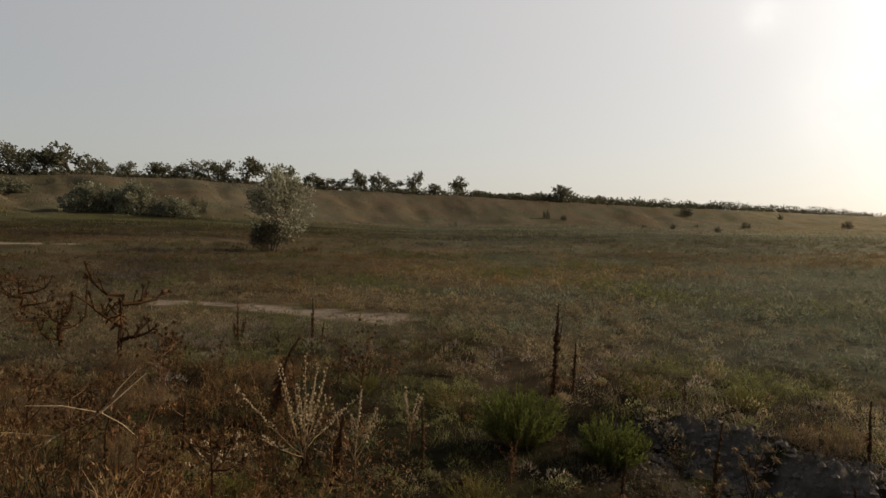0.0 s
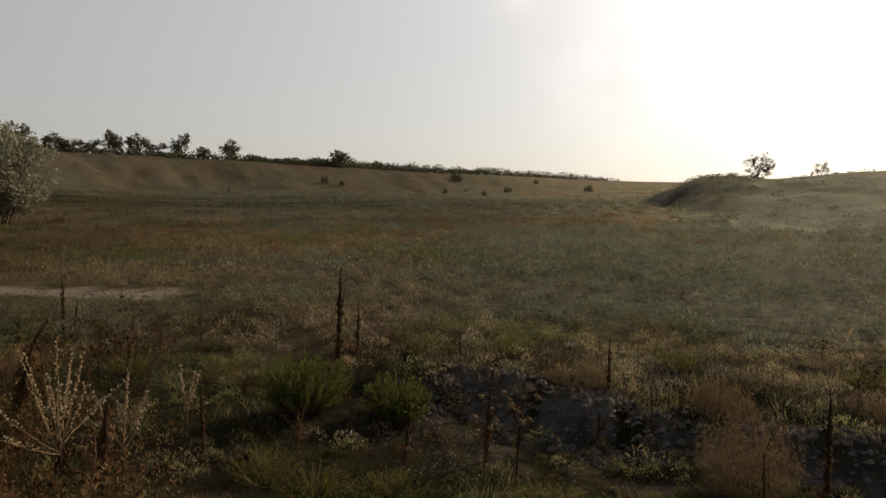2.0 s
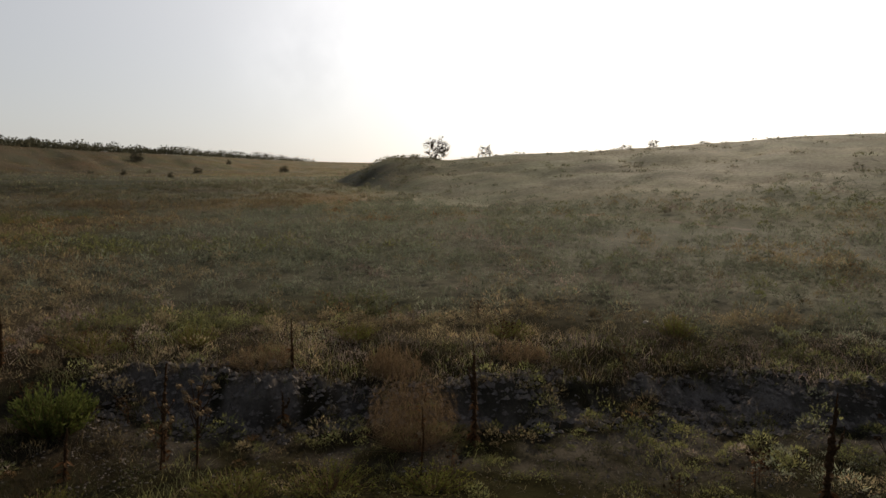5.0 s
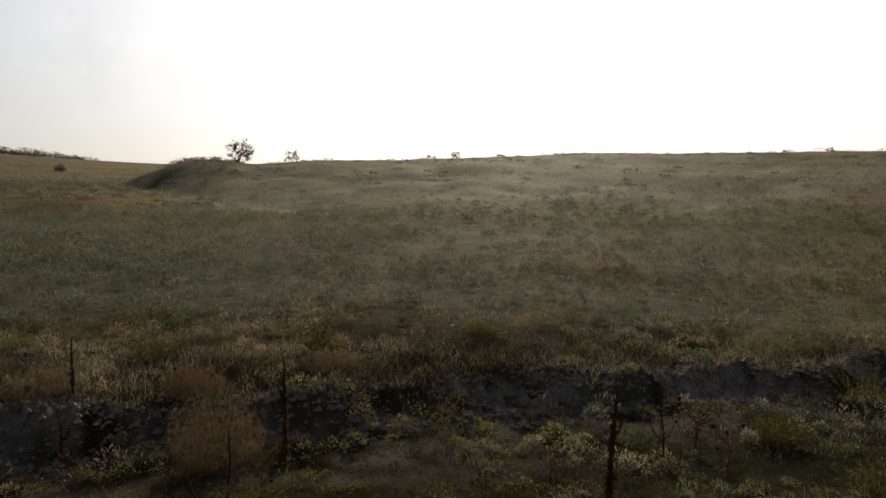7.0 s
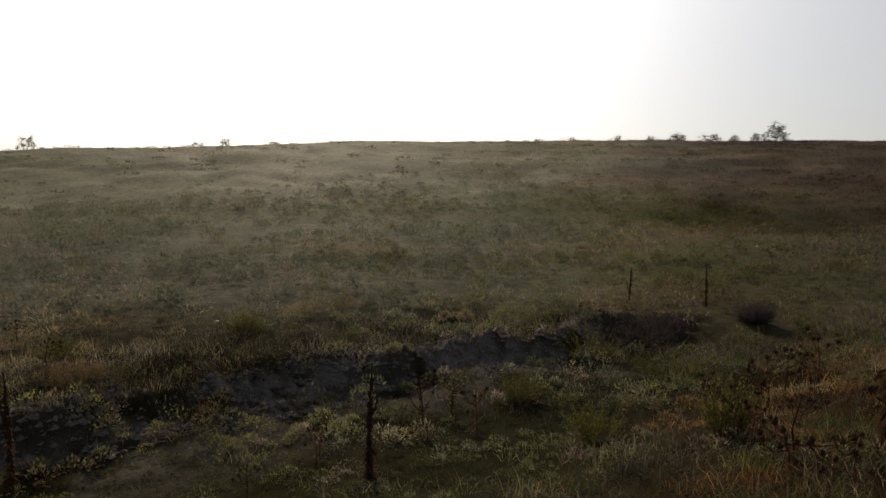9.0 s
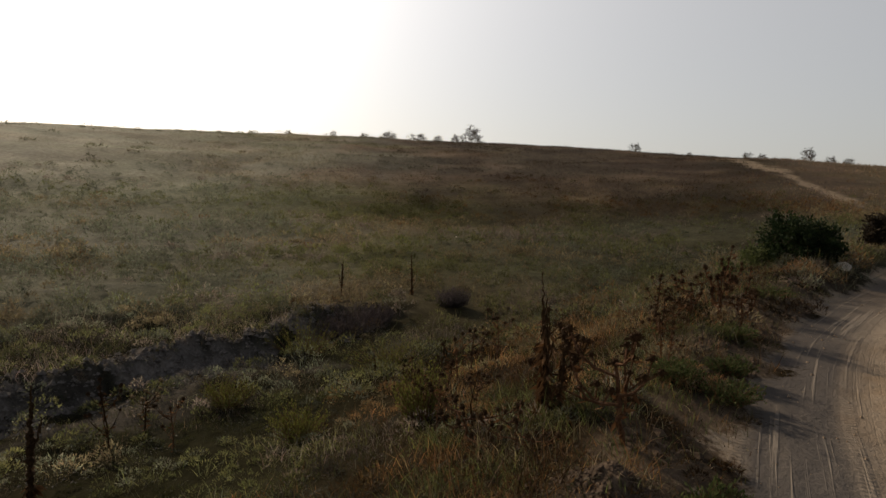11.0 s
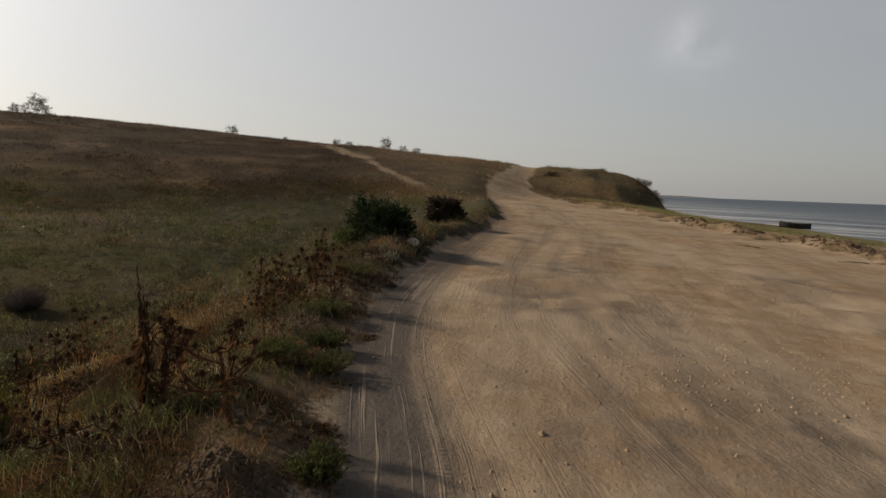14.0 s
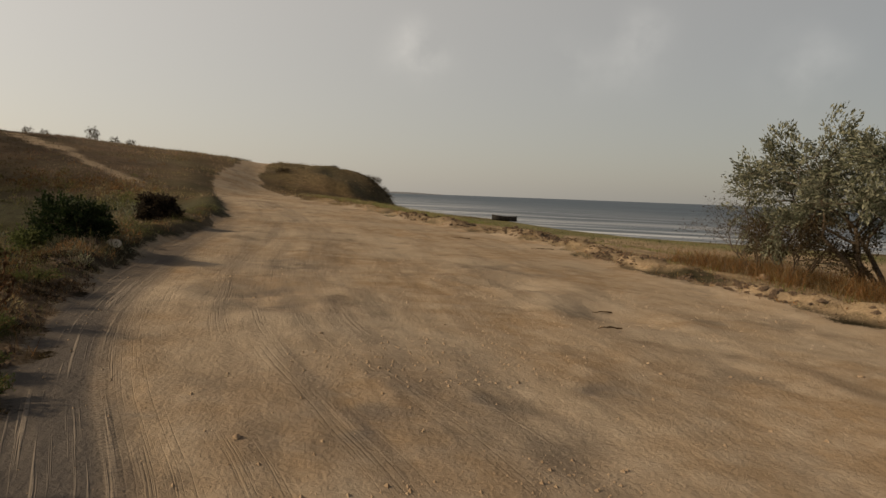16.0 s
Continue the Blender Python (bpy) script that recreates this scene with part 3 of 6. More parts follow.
FAR_GRASS = foliage_material("far_grass_blades", 0.7, 0.62, gloss=0.1)
GRASS = foliage_material("grass_blades", 0.6, 0.55, gloss=0.2)
BARK = bark_material("bark", (0.05, 0.038, 0.028), (0.13, 0.10, 0.075))


# ---- the ground sheet ----
def mesh_object(name, verts, faces, mat, tint=None, floats=(), smooth=False, parent=None):
    me = bpy.data.meshes.new(name)
    verts, faces = np.asarray(verts, np.float32), np.asarray(faces, np.int32)
    me.vertices.add(len(verts))
    me.vertices.foreach_set("co", verts.ravel())
    k = faces.shape[1]
    me.loops.add(faces.size)
    me.loops.foreach_set("vertex_index", faces.ravel())
    me.polygons.add(len(faces))
    me.polygons.foreach_set("loop_start", np.arange(0, faces.size, k, dtype=np.int32))
    me.polygons.foreach_set("use_smooth", np.full(len(faces), smooth))
    if tint is not None:
        a = me.color_attributes.new("tint", "FLOAT_COLOR", "POINT")
        a.data.foreach_set("color", np.concatenate([tint, np.ones((len(tint), 1))], 1).astype(np.float32).ravel())
    for key, values in floats:
        a = me.attributes.new(key, "FLOAT", "POINT")
        a.data.foreach_set("value", np.asarray(values, np.float32))
    me.materials.append(mat)
    me.update(calc_edges=True)
    me.validate()
    ob = new(name, me)
    ob.parent = parent
    return ob


def build_ground():
    azs = np.concatenate([np.arange(-38, 202, 0.5), np.arange(202, 322, 3.0)])
    rs = np.concatenate([[0.002, 0.05], 0.4 * 1.019 ** np.arange(0, 135), 5.0 * 1.009 ** np.arange(0, 133), 16.4 * 1.019 ** np.arange(0, 112), 135.0 * 1.03 ** np.arange(0, 123)])
    rs = rs[rs < 4900]
    A, R = np.meshgrid(azs, rs)
    X, Y = at_polar(A, R)
    x, y = X.ravel(), Y.ravel()
    z = height(x, y)
    sand, dv, ds = sandiness(x, y)
    az, r = polar(x, y)
    inset, along = np.full(len(x), 50.0), np.full(len(x), 99.0)
    by_road = (np.abs(dv) < 7) & (r < 60)
    inset[by_road], along[by_road] = beside(x[by_road], y[by_road], rounded_line(VERGE[3:15]))
    along = along - 6.0
    churned = 0.0 * x
    for px, py, wide in ((5.4, -8.9, 0.55), (4.65, -7.8, 0.45), (5.0, -8.4, 0.4), (2.0, -4.9, 0.6), (1.6, -5.9, 0.7), (6.6, -11.6, 0.8), (0.6, -6.6, 0.5), (3.0, -14.5, 1.0)):
        churned = np.maximum(churned, np.exp(-((x - px) ** 2 + (y - py) ** 2) / wide ** 2) * ramp(fbm(x, y, 0.35, 48), 0.3, 0.6))
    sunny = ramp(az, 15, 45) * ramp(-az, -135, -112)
    # soil painted darker for shade under near growth, lighter sunward for glare
    shade_and_glare = (0.17 + 0.24 * ramp(r, 9, 17) + 0.30 * sunny * ramp(r, 12, 18) + (0.36 + 0.45 * sunny) * ramp(r, 25, 70))[:, None]
    tint = (plant_colour(x, y) * 0.8 + SOIL * 0.2) * shade_and_glare * (0.7 + 0.6 * fbm(x, y, 2.5, 103))[:, None]
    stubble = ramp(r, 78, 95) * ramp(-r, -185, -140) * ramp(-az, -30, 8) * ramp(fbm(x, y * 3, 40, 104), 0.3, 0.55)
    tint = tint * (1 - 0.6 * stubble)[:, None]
    # haze painted into the colour: distant land fades to pale blue-grey
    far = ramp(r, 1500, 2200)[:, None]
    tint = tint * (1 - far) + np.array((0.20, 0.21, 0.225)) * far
    worn = bareness(x, y)[:, None]
    # where the imitated glare is mixed in: off bare soil, from nine metres out
    glare_mask = (1 - worn[:, 0]) * ramp(r, 9, 22) * ramp(-r, -1500, -900)
    # bare soil: darker near and towards small x, paler with distance
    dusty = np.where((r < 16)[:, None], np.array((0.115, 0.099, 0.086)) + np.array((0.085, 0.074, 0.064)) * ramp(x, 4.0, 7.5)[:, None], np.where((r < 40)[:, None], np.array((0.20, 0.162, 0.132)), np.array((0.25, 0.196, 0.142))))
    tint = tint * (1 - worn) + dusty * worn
    shore = (ramp(ds, -9 - 22 * ramp(az, 166, 174), -5 - 16 * ramp(az, 166, 174)) * ramp(-ds, -0.3, 0.2) * ramp(-r, -80, -55) * ramp(fbm(x, y, 1.5, 107), 0.15, 0.4))[:, None]
    grassy = (ramp(-ds, 4 + 16 * ramp(az, 166, 174), 7 + 18 * ramp(az, 166, 174)) * ramp(ds, -45, -35) * ramp(-r, -120, -90) * ramp(az, 150, 156))[:, None]
    off_knoll = (1 - ramp(r, 46, 54) * ramp(-az, -161, -158))[:, None]
    grassy, shore = grassy * off_knoll * 0.8, shore * off_knoll
    tint = tint * (1 - grassy) + np.array((0.165, 0.155, 0.072)) * grassy * (0.6 + 0.8 * fbm(x, y, 1.2, 110))[:, None]
    tint = tint * (1 - shore) + np.array((0.28, 0.208, 0.135)) * shore * (0.6 + 0.8 * fbm(x, y, 0.5, 108))[:, None]
    earth = verge_soil(x, y)[:, None]
    tint = tint * (1 - earth) + np.array((0.15, 0.108, 0.074)) * earth * (0.7 + 0.6 * fbm(x, y, 0.3, 106))[:, None]
    n, k = len(azs), len(rs)
    i = np.arange(k - 1)[:, None] * n
    j = np.arange(n)[None, :]
    jn = (j + 1) % n
    quads = np.stack([i + j, i + n + j, i + n + jn, i + jn], -1).reshape(-1, 4)[:, ::-1]
    on_road = sand[quads].mean(1) > 0.5
    verts = np.stack([x, y, z], -1)
    for name, pick, label, cat in (("ground", ~on_road, "dry grassy meadow soil and hill slopes", "ground"), ("dirt_road", on_road, "pale sandy dirt road with tyre tracks", "road")):
        used, inv = np.unique(quads[pick], return_inverse=True)
        ob = mesh_object(name, verts[used], inv.reshape(-1, 4), GROUND, tint[used], (("sand", sand[used]), ("inset", inset[used]), ("along", along[used]), ("glare_mask", glare_mask[used]), ("churned", churned[used])), True)
        tagged(ob, label, cat, kind="structure")


build_ground()


def build_water():
    azs, rs = np.arange(60, 325, 2.5), 40 * 1.045 ** np.arange(0, 112)
    rs = rs[rs < 4950]
    A, R = np.meshgrid(azs, rs)
    X, Y = at_polar(A, R)
    n, k = len(azs), len(rs)
    i, j = np.arange(k - 1)[:, None] * n, np.arange(n - 1)[None, :]
    quads = np.stack([i + j, i + n + j, i + n + j + 1, i + j + 1], -1).reshape(-1, 4)[:, ::-1]
    keep = side(X.ravel(), Y.ravel(), SHORE)[quads].max(1) > -6
    ob = mesh_object("water", np.stack([X.ravel(), Y.ravel(), np.full(X.size, SEA)], -1), quads[keep], WATER, floats=(("surf", np.exp(-np.maximum(side(X.ravel(), Y.ravel(), SHORE), 0) / 40.0)),), smooth=True)
    tagged(ob, "blue-grey rippled water of a wide bay", "water", kind="structure")


build_water()


# ---- meadow growth ----
def blades(name, label, xs, ys, tall, wide, count, rng, colour, lean=0.45, splay=0.10, curl=True, cat="grass", mat=None):
    """Tufts of tapering blades, rooted on the ground, in one mesh."""
    n = len(xs)
    zs = height(xs, ys) - 0.02
    k = count
    ang, tilt = rng.rand(n, k) * 2 * np.pi, (0.15 + rng.rand(n, k)) * lean
    hgt = tall[:, None] * (0.45 + 0.75 * rng.rand(n, k))
    bx = xs[:, None] + (rng.rand(n, k) - 0.5) * 2 * splay * (1 + tall[:, None])
    by = ys[:, None] + (rng.rand(n, k) - 0.5) * 2 * splay * (1 + tall[:, None])
    dx, dy = np.cos(ang) * np.sin(tilt), np.sin(ang) * np.sin(tilt)
    turn = rng.rand(n, k) * 2 * np.pi
    wx, wy = np.cos(turn) * wide[:, None] / 2, np.sin(turn) * wide[:, None] / 2
    base = np.stack([bx, by, np.broadcast_to(zs[:, None], bx.shape)], -1)
    across = np.stack([wx, wy, 0 * wx], -1)
    way = np.stack([dx, dy, np.cos(tilt)], -1) * hgt[..., None]
    droop = np.stack([dx, dy, -0.35 * np.sin(tilt)], -1) * hgt[..., None] * 0.5
    c = colour[:, None, :] * ((0.35 + 1.2 * rng.rand(n, k, 1) ** 1.3) if curl else (0.65 + 0.7 * rng.rand(n, k, 1))) * (1 + (rng.rand(n, k, 3) - 0.5) * 0.2)
    if curl:
        v = np.stack([base - across, base + across, base + way * 0.55 + across * 0.7, base + way * 0.55 - across * 0.7, base + way + droop], 2)
        m = n * k
        o = np.arange(m)[:, None] * 5
        faces = np.concatenate([o + [0, 1, 2], o + [0, 2, 3], o + [3, 2, 4]])
        cc = np.repeat(c.reshape(-1, 1, 3), 5, 1)
    else:
        v = np.stack([base - across, base + across, base + way + droop], 2)
        m = n * k
        o = np.arange(m)[:, None] * 3
        faces = o + [0, 1, 2]
        cc = np.repeat(c.reshape(-1, 1, 3), 3, 1)
    ob = mesh_object(name, v.reshape(-1, 3), faces, mat or GRASS, cc.reshape(-1, 3))
    return tagged(ob, label, cat, kind="stuff")


def scatter(rng, n, az0, az1, r0, r1):
    az, r = az0 + (az1 - az0) * rng.rand(n), np.sqrt(r0 ** 2 + (r1 ** 2 - r0 ** 2) * rng.rand(n))
    return at_polar(az, r)


def on_meadow(x, y, rng, reach=0.5):
    sand, dv, ds = sandiness(x, y)
    sd = -side(x, y, SHORE)
    return (rng.rand(len(x)) > sand * 1.6) & (sand < reach) & (sd > 2)


def scarp_bare(x, y, rng):
    """Thins growth on the bare scarp and in the hollow below it."""
    return rng.rand(len(x)) > bareness(x, y) * 0.93


def leafy_domes(name, label, xs, ys, radius, tall, leaf, count, rng, colour):
    """Bushy rounded weeds: small pointed leaves over a dome, all turned up and outwards, in one mesh."""
    n = len(xs)
    a, q = rng.rand(n, count) * 2 * np.pi, np.sqrt(rng.rand(n, count))
    shell = 0.35 + 0.65 * rng.rand(n, count) ** 0.5
    ox, oy = np.cos(a) * q, np.sin(a) * q
    lift = np.sqrt(np.maximum(1.02 - q * q, 0)) * shell
    at = np.stack([xs[:, None] + ox * radius[:, None], ys[:, None] + oy * radius[:, None], height(xs, ys)[:, None] + lift * tall[:, None]], -1).reshape(-1, 3)
    m = len(at)
    d = np.stack([ox, oy, 0.5 + 0.7 * lift], -1).reshape(-1, 3) + rng.normal(size=(m, 3)) * 0.4
    d /= np.linalg.norm(d, axis=1, keepdims=True)
    s = np.cross(d, rng.normal(size=(m, 3)))
    s /= np.linalg.norm(s, axis=1, keepdims=True)
    L = leaf * (0.5 + rng.rand(m))[:, None]
    v = np.stack([at - s * L * 0.17, at + s * L * 0.17, at + d * L], 1)
    c = np.repeat(colour[:, None, :], count, 1) * (0.7 + 0.6 * rng.rand(n, count, 1)) * (1 + (rng.rand(n, count, 3) - 0.5) * 0.15)
    ob = mesh_object(name, v.reshape(-1, 3), np.arange(m * 3).reshape(-1, 3), FAR_GRASS if leaf > 0.1 else GRASS, np.repeat(c.reshape(-1, 1, 3), 3, 1).reshape(-1, 3))
    return tagged(ob, label, "weeds", kind="stuff")


def grow_clumps():
    """Bushy weed clumps that hide most of the valley floor, thinning into dark gaps."""
    rng = np.random.RandomState(4)
    for name, label, per_m2, r0, r1, az1, rad, tall, leaf, count in (
            ("low_weeds", "low leafy weeds between the grass tufts", 15, 2.6, 8.5, 140, 0.11, 0.09, 0.024, 80),
            ("weed_clumps", "bushy dry and grey-green weed clumps", 8.5, 7.5, 13.5, 139, 0.17, 0.20, 0.038, 100),
            ("meadow_weed_clumps", "bushy dry and grey-green weeds in the meadow", 6.5, 13, 24, 139, 0.23, 0.32, 0.066, 58),
            ("valley_weed_clumps", "rounded weed clumps across the valley", 1.8, 23, 62, 139, 0.40, 0.42, 0.115, 42),
            ("far_weed_clumps", "distant weed clumps on the valley floor", 0.26, 60, 125, 110, 0.75, 0.34, 0.24, 30)):
        n = int(per_m2 * 0.5 * radians(az1 + 38) * (r1 ** 2 - r0 ** 2))
        x, y = scatter(rng, n, -38, az1, r0, r1)
        clump = fbm(x, y, 2.2 if r1 < 30 else 5.0, 83)
        ok = on_meadow(x, y, rng) & scarp_bare(x, y, rng) & (rng.rand(len(x)) < ramp(clump, 0.34, 0.52) * (0.9 if r1 < 10 else 0.65) + (0.1 if r1 < 10 else 0.35))
        az, r = polar(x, y)
        ok &= rng.rand(len(x)) > 0.85 * ramp(r, 42, 56) * ramp(az, 38, 46)
        x, y = x[ok], y[ok]
        s = 0.5 + 1.0 * rng.rand(len(x)) ** 1.6
        c = plant_colour(x, y, rng) if r1 < 70 else plant_colour(x, y)
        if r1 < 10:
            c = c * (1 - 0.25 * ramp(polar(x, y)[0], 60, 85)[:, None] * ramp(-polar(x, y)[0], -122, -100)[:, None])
        if r1 < 30:
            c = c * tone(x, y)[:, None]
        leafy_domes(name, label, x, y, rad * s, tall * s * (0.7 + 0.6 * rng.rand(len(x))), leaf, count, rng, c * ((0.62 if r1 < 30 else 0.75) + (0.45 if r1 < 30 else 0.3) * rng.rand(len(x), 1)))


grow_clumps()


def grow_meadow():
    rng = np.random.RandomState(3)
    for name, label, n, az0, az1, r0, r1, tall, wide, count, curl, splay, lean in (
            ("short_grass", "short dry and olive meadow grass", 14000, -38, 150, 1.6, 12, 0.085, 0.0045, 5, True, 0.08, 0.9),
            ("grass_tuft", "tufts of dry straw and green weeds", 2600, -38, 140, 2.5, 14, 0.19, 0.0055, 20, True, 0.13, 0.85),
            ("meadow_grass", "knee-high dry brown and grey-green weeds", 9000, -38, 140, 11, 44, 0.36, 0.010, 10, False, 0.20, 0.8),
            ("far_meadow_grass", "drifts of dry brown grass across the valley", 24000, -38, 165, 40, 135, 0.24, 0.035, 7, False, 0.5, 0.9),
            ("hill_grass", "dry grey-brown grass tufts on the near hill", 17000, 84, 158, 38, 112, 0.26, 0.05, 6, False, 0.35, 0.8),
            ("slope_grass", "sparse dry scrub on the far slopes", 16000, -38, 40, 120, 420, 0.55, 0.22, 6, False, 1.4, 0.7)):
        x, y = scatter(rng, n, az0, az1, r0, r1)
        ok = on_meadow(x, y, rng) & scarp_bare(x, y, rng)
        x, y = x[ok], y[ok]
        size = 1.6 if r1 < 20 else 3.5 if r1 < 140 else 14
        clump = fbm(x, y, size, 81)
        ok = rng.rand(len(x)) < ramp(clump, 0.3, 0.6) * 0.9 + 0.1
        x, y, clump = x[ok], y[ok], clump[ok]
        t = tall * (0.35 + 1.0 * clump + 0.5 * rng.rand(len(x)) ** 2)
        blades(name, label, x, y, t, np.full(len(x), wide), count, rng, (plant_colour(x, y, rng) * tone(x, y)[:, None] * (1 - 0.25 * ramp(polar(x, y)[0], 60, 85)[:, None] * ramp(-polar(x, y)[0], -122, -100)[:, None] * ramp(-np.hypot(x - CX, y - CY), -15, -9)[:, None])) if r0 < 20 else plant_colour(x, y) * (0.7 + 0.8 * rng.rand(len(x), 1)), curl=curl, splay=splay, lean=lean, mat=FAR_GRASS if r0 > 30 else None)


grow_meadow()


def near_line(rng, line, n, lo, hi, first, last):
    """Places beside a line of plan points, between two offsets to its left."""
    pts = np.array(line[first:last], float)
    seg = np.hypot(*(pts[1:] - pts[:-1]).T)
    k = rng.choice(len(seg), n, p=seg / seg.sum())
    s = rng.rand(n)[:, None]
    p = pts[k] * (1 - s) + pts[k + 1] * s
    d = (pts[k + 1] - pts[k]) / seg[k][:, None]
    o = lo + (hi - lo) * rng.rand(n)
    return p[:, 0] - d[:, 1] * o, p[:, 1] + d[:, 0] * o


def rusty_weeds(rng):
    """Tall rust-red weeds thick on the bank, and brush under the silver tree."""
    x, y = scatter(rng, 1900, -38, 2, 4.2, 17)
    ok = rng.rand(len(x)) < ramp(fbm(x, y, 2.0, 111), 0.35, 0.6)
    x, y = x[ok], y[ok]
    c = np.where(rng.rand(len(x), 1) < 0.34, np.array((0.18, 0.09, 0.034)), np.where(rng.rand(len(x), 1) < 0.5, OLIVE * 0.85, np.array((0.25, 0.175, 0.085)))) * (0.10 + 1.5 * ramp(fbm(x, y, 0.6, 113), 0.34, 0.68) * (0.3 + 0.7 * ramp(-polar(x, y)[0], 5, 18)))[:, None]
    blades("rusty_weeds", "tall rust-red dry weeds on the bank", x, y, 0.12 + 0.36 * rng.rand(len(x)) ** 1.5, np.full(len(x), 0.007), 26, rng, c, lean=0.9, splay=0.15, cat="weeds")
    # curled dead leaves caught in them
    x, y = scatter(rng, 3000, -38, -3, 4.4, 15)
    ok = rng.rand(len(x)) < ramp(fbm(x, y, 1.1, 114), 0.48, 0.6) * ramp(-polar(x, y)[0], 2, 16)
    x, y = x[ok], y[ok]
    c = np.where(rng.rand(len(x), 1) < 0.5, np.array((0.30, 0.19, 0.085)), np.array((0.13, 0.055, 0.018))) * (0.3 + 0.9 * rng.rand(len(x), 1))
    leafy_domes("dead_leaves", "curled dead brown leaves caught among the weeds", x, y, 0.10 + 0.12 * rng.rand(len(x)), 0.10 + 0.25 * rng.rand(len(x)), 0.045, 18, rng, c)
    along = rng.rand(1100)
    x, y = -1.1 - 3.6 * along + 0.55 * rng.normal(size=1100), -21.8 + 5.4 * along + 0.35 * rng.normal(size=1100)
    c = np.where(rng.rand(len(x), 1) < 0.7, RUST * 1.5, STRAW * 1.2)
    blades("dry_brush", "dry orange-brown brush under the silver tree", x, y, 0.12 + 0.6 * rng.rand(len(x)) ** 1.7, np.full(len(x), 0.009), 22, rng, c, lean=1.0, splay=0.2, cat="weeds")


def grow_edges():
    rng = np.random.RandomState(5)
    # dense weeds along the road's verge
    x, y = near_line(rng, VERGE, 1900, 0.15, 2.8, 3, 14)
    ok = on_meadow(x, y, rng)
    x, y = x[ok], y[ok]
    c = plant_colour(x, y, rng) * 0.9
    green = fbm(x, y, 0.7, 93) > 0.55
    c[green] = np.array((0.105, 0.112, 0.038))
    rust = ~green & (rng.rand(len(x)) < 0.55 - 0.45 * ramp(np.hypot(x - CX, y - CY), 8, 11))
    c[rust] = RUST * 1.35
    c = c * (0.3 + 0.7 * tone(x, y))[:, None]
    blades("verge_weeds", "rank green and rusty weeds along the road verge", x, y, (0.06 + 0.16 * rng.rand(len(x)) ** 1.5) * (0.7 + 0.5 * ramp(np.hypot(x - CX, y - CY), 2.5, 9)), np.full(len(x), 0.006), 18, rng, c, lean=0.9, splay=0.13)
    rusty_weeds(rng)
    x, y = near_line(rng, VERGE, 2700, -0.08, 1.2, 4, 11)
    c = np.where(rng.rand(len(x), 1) < 0.5, STRAW, np.where(rng.rand(len(x), 1) < 0.5, RUST, OLIVE)) * (0.4 + 0.9 * rng.rand(len(x), 1))
    blades("verge_litter", "dry straw and runners strewn over the verge", x, y, 0.03 + 0.10 * rng.rand(len(x)) ** 2, np.full(len(x), 0.005), 8, rng, c, lean=1.3, splay=0.10)
    # lush clumps between the roadside thistles
    x, y = near_line(rng, VERGE, 620, 0.28, 1.9, 5, 10)
    ok = rng.rand(len(x)) < 0.25 + 0.75 * ramp(fbm(x, y, 0.5, 143), 0.4, 0.6)
    x, y = x[ok], y[ok]
    kind = fbm(x, y, 0.6, 144)[:, None]
    c = np.where(kind < 0.5, np.array((0.095, 0.10, 0.034)), np.where(kind < 0.6, STRAW * 0.85, RUST)) * (0.6 + 0.7 * rng.rand(len(x), 1))
    blades("verge_tufts", "olive and straw grass clumps between the thistles", x, y, 0.08 + 0.15 * rng.rand(len(x)), np.full(len(x), 0.0045), 30, rng, c, lean=0.85, splay=0.10)
    # dead stalks strewn in the hollow, dry fringe on the broken edge
    x, y = near_line(rng, SCARP, 2600, -2.8, 0.05, 1, 12)
    c = np.where(rng.rand(len(x), 1) < 0.4, STRAW * 0.9, np.where(rng.rand(len(x), 1) < 0.5, OLIVE * 0.7, np.array((0.10, 0.075, 0.055)))) * (0.4 + 0.8 * rng.rand(len(x), 1))
    blades("bank_litter", "dead stalks and short dry grass below the bank", x, y, 0.04 + 0.12 * rng.rand(len(x)) ** 2, np.full(len(x), 0.006), 8, rng, c, lean=1.2, splay=0.14)
    x, y = near_line(rng, SCARP, 2300, -0.12, 1.9, 1, 12)
    c = np.where(rng.rand(len(x), 1) < 0.5, MAUVE, np.where(rng.rand(len(x), 1) < 0.5, STRAW * 1.2, OLIVE * 1.3)) * (0.6 + 0.8 * ramp(fbm(x, y, 0.9, 142), 0.3, 0.7))[:, None]
    blades("bank_fringe", "dry mauve and rusty grass on the bank's edge", x, y, 0.08 + 0.2 * rng.rand(len(x)) ** 1.5, np.full(len(x), 0.006), 11, rng, c, lean=1.0, splay=0.12)
    # dry litter heaped along the seaward edge, with reeds behind
    x, y = near_line(rng, SEASIDE, 6500, -2.8, 0.1, 2, 12)
    c = np.where(rng.rand(len(x), 1) < 0.4, RUST * 1.6, STRAW * 1.45) * (0.45 + 0.8 * rng.rand(len(x), 1))
    blades("dry_litter", "heaped dry brown grass along the sand's edge", x, y, 0.03 + 0.09 * rng.rand(len(x)), np.full(len(x), 0.015), 9, rng, c, lean=1.25, splay=0.16, curl=False)
    x, y = near_line(rng, SEASIDE, 9000, -16, -1.2, 3, 13)
    ok = rng.rand(len(x)) < ramp(fbm(x, y, 5, 91), 0.3, 0.6) * (0.3 + 0.7 * ramp(x, 0, 9))
    x, y = x[ok], y[ok]
    c = np.where(rng.rand(len(x), 1) < 0.55, np.array((0.17, 0.195, 0.06)), STRAW * 1.5)
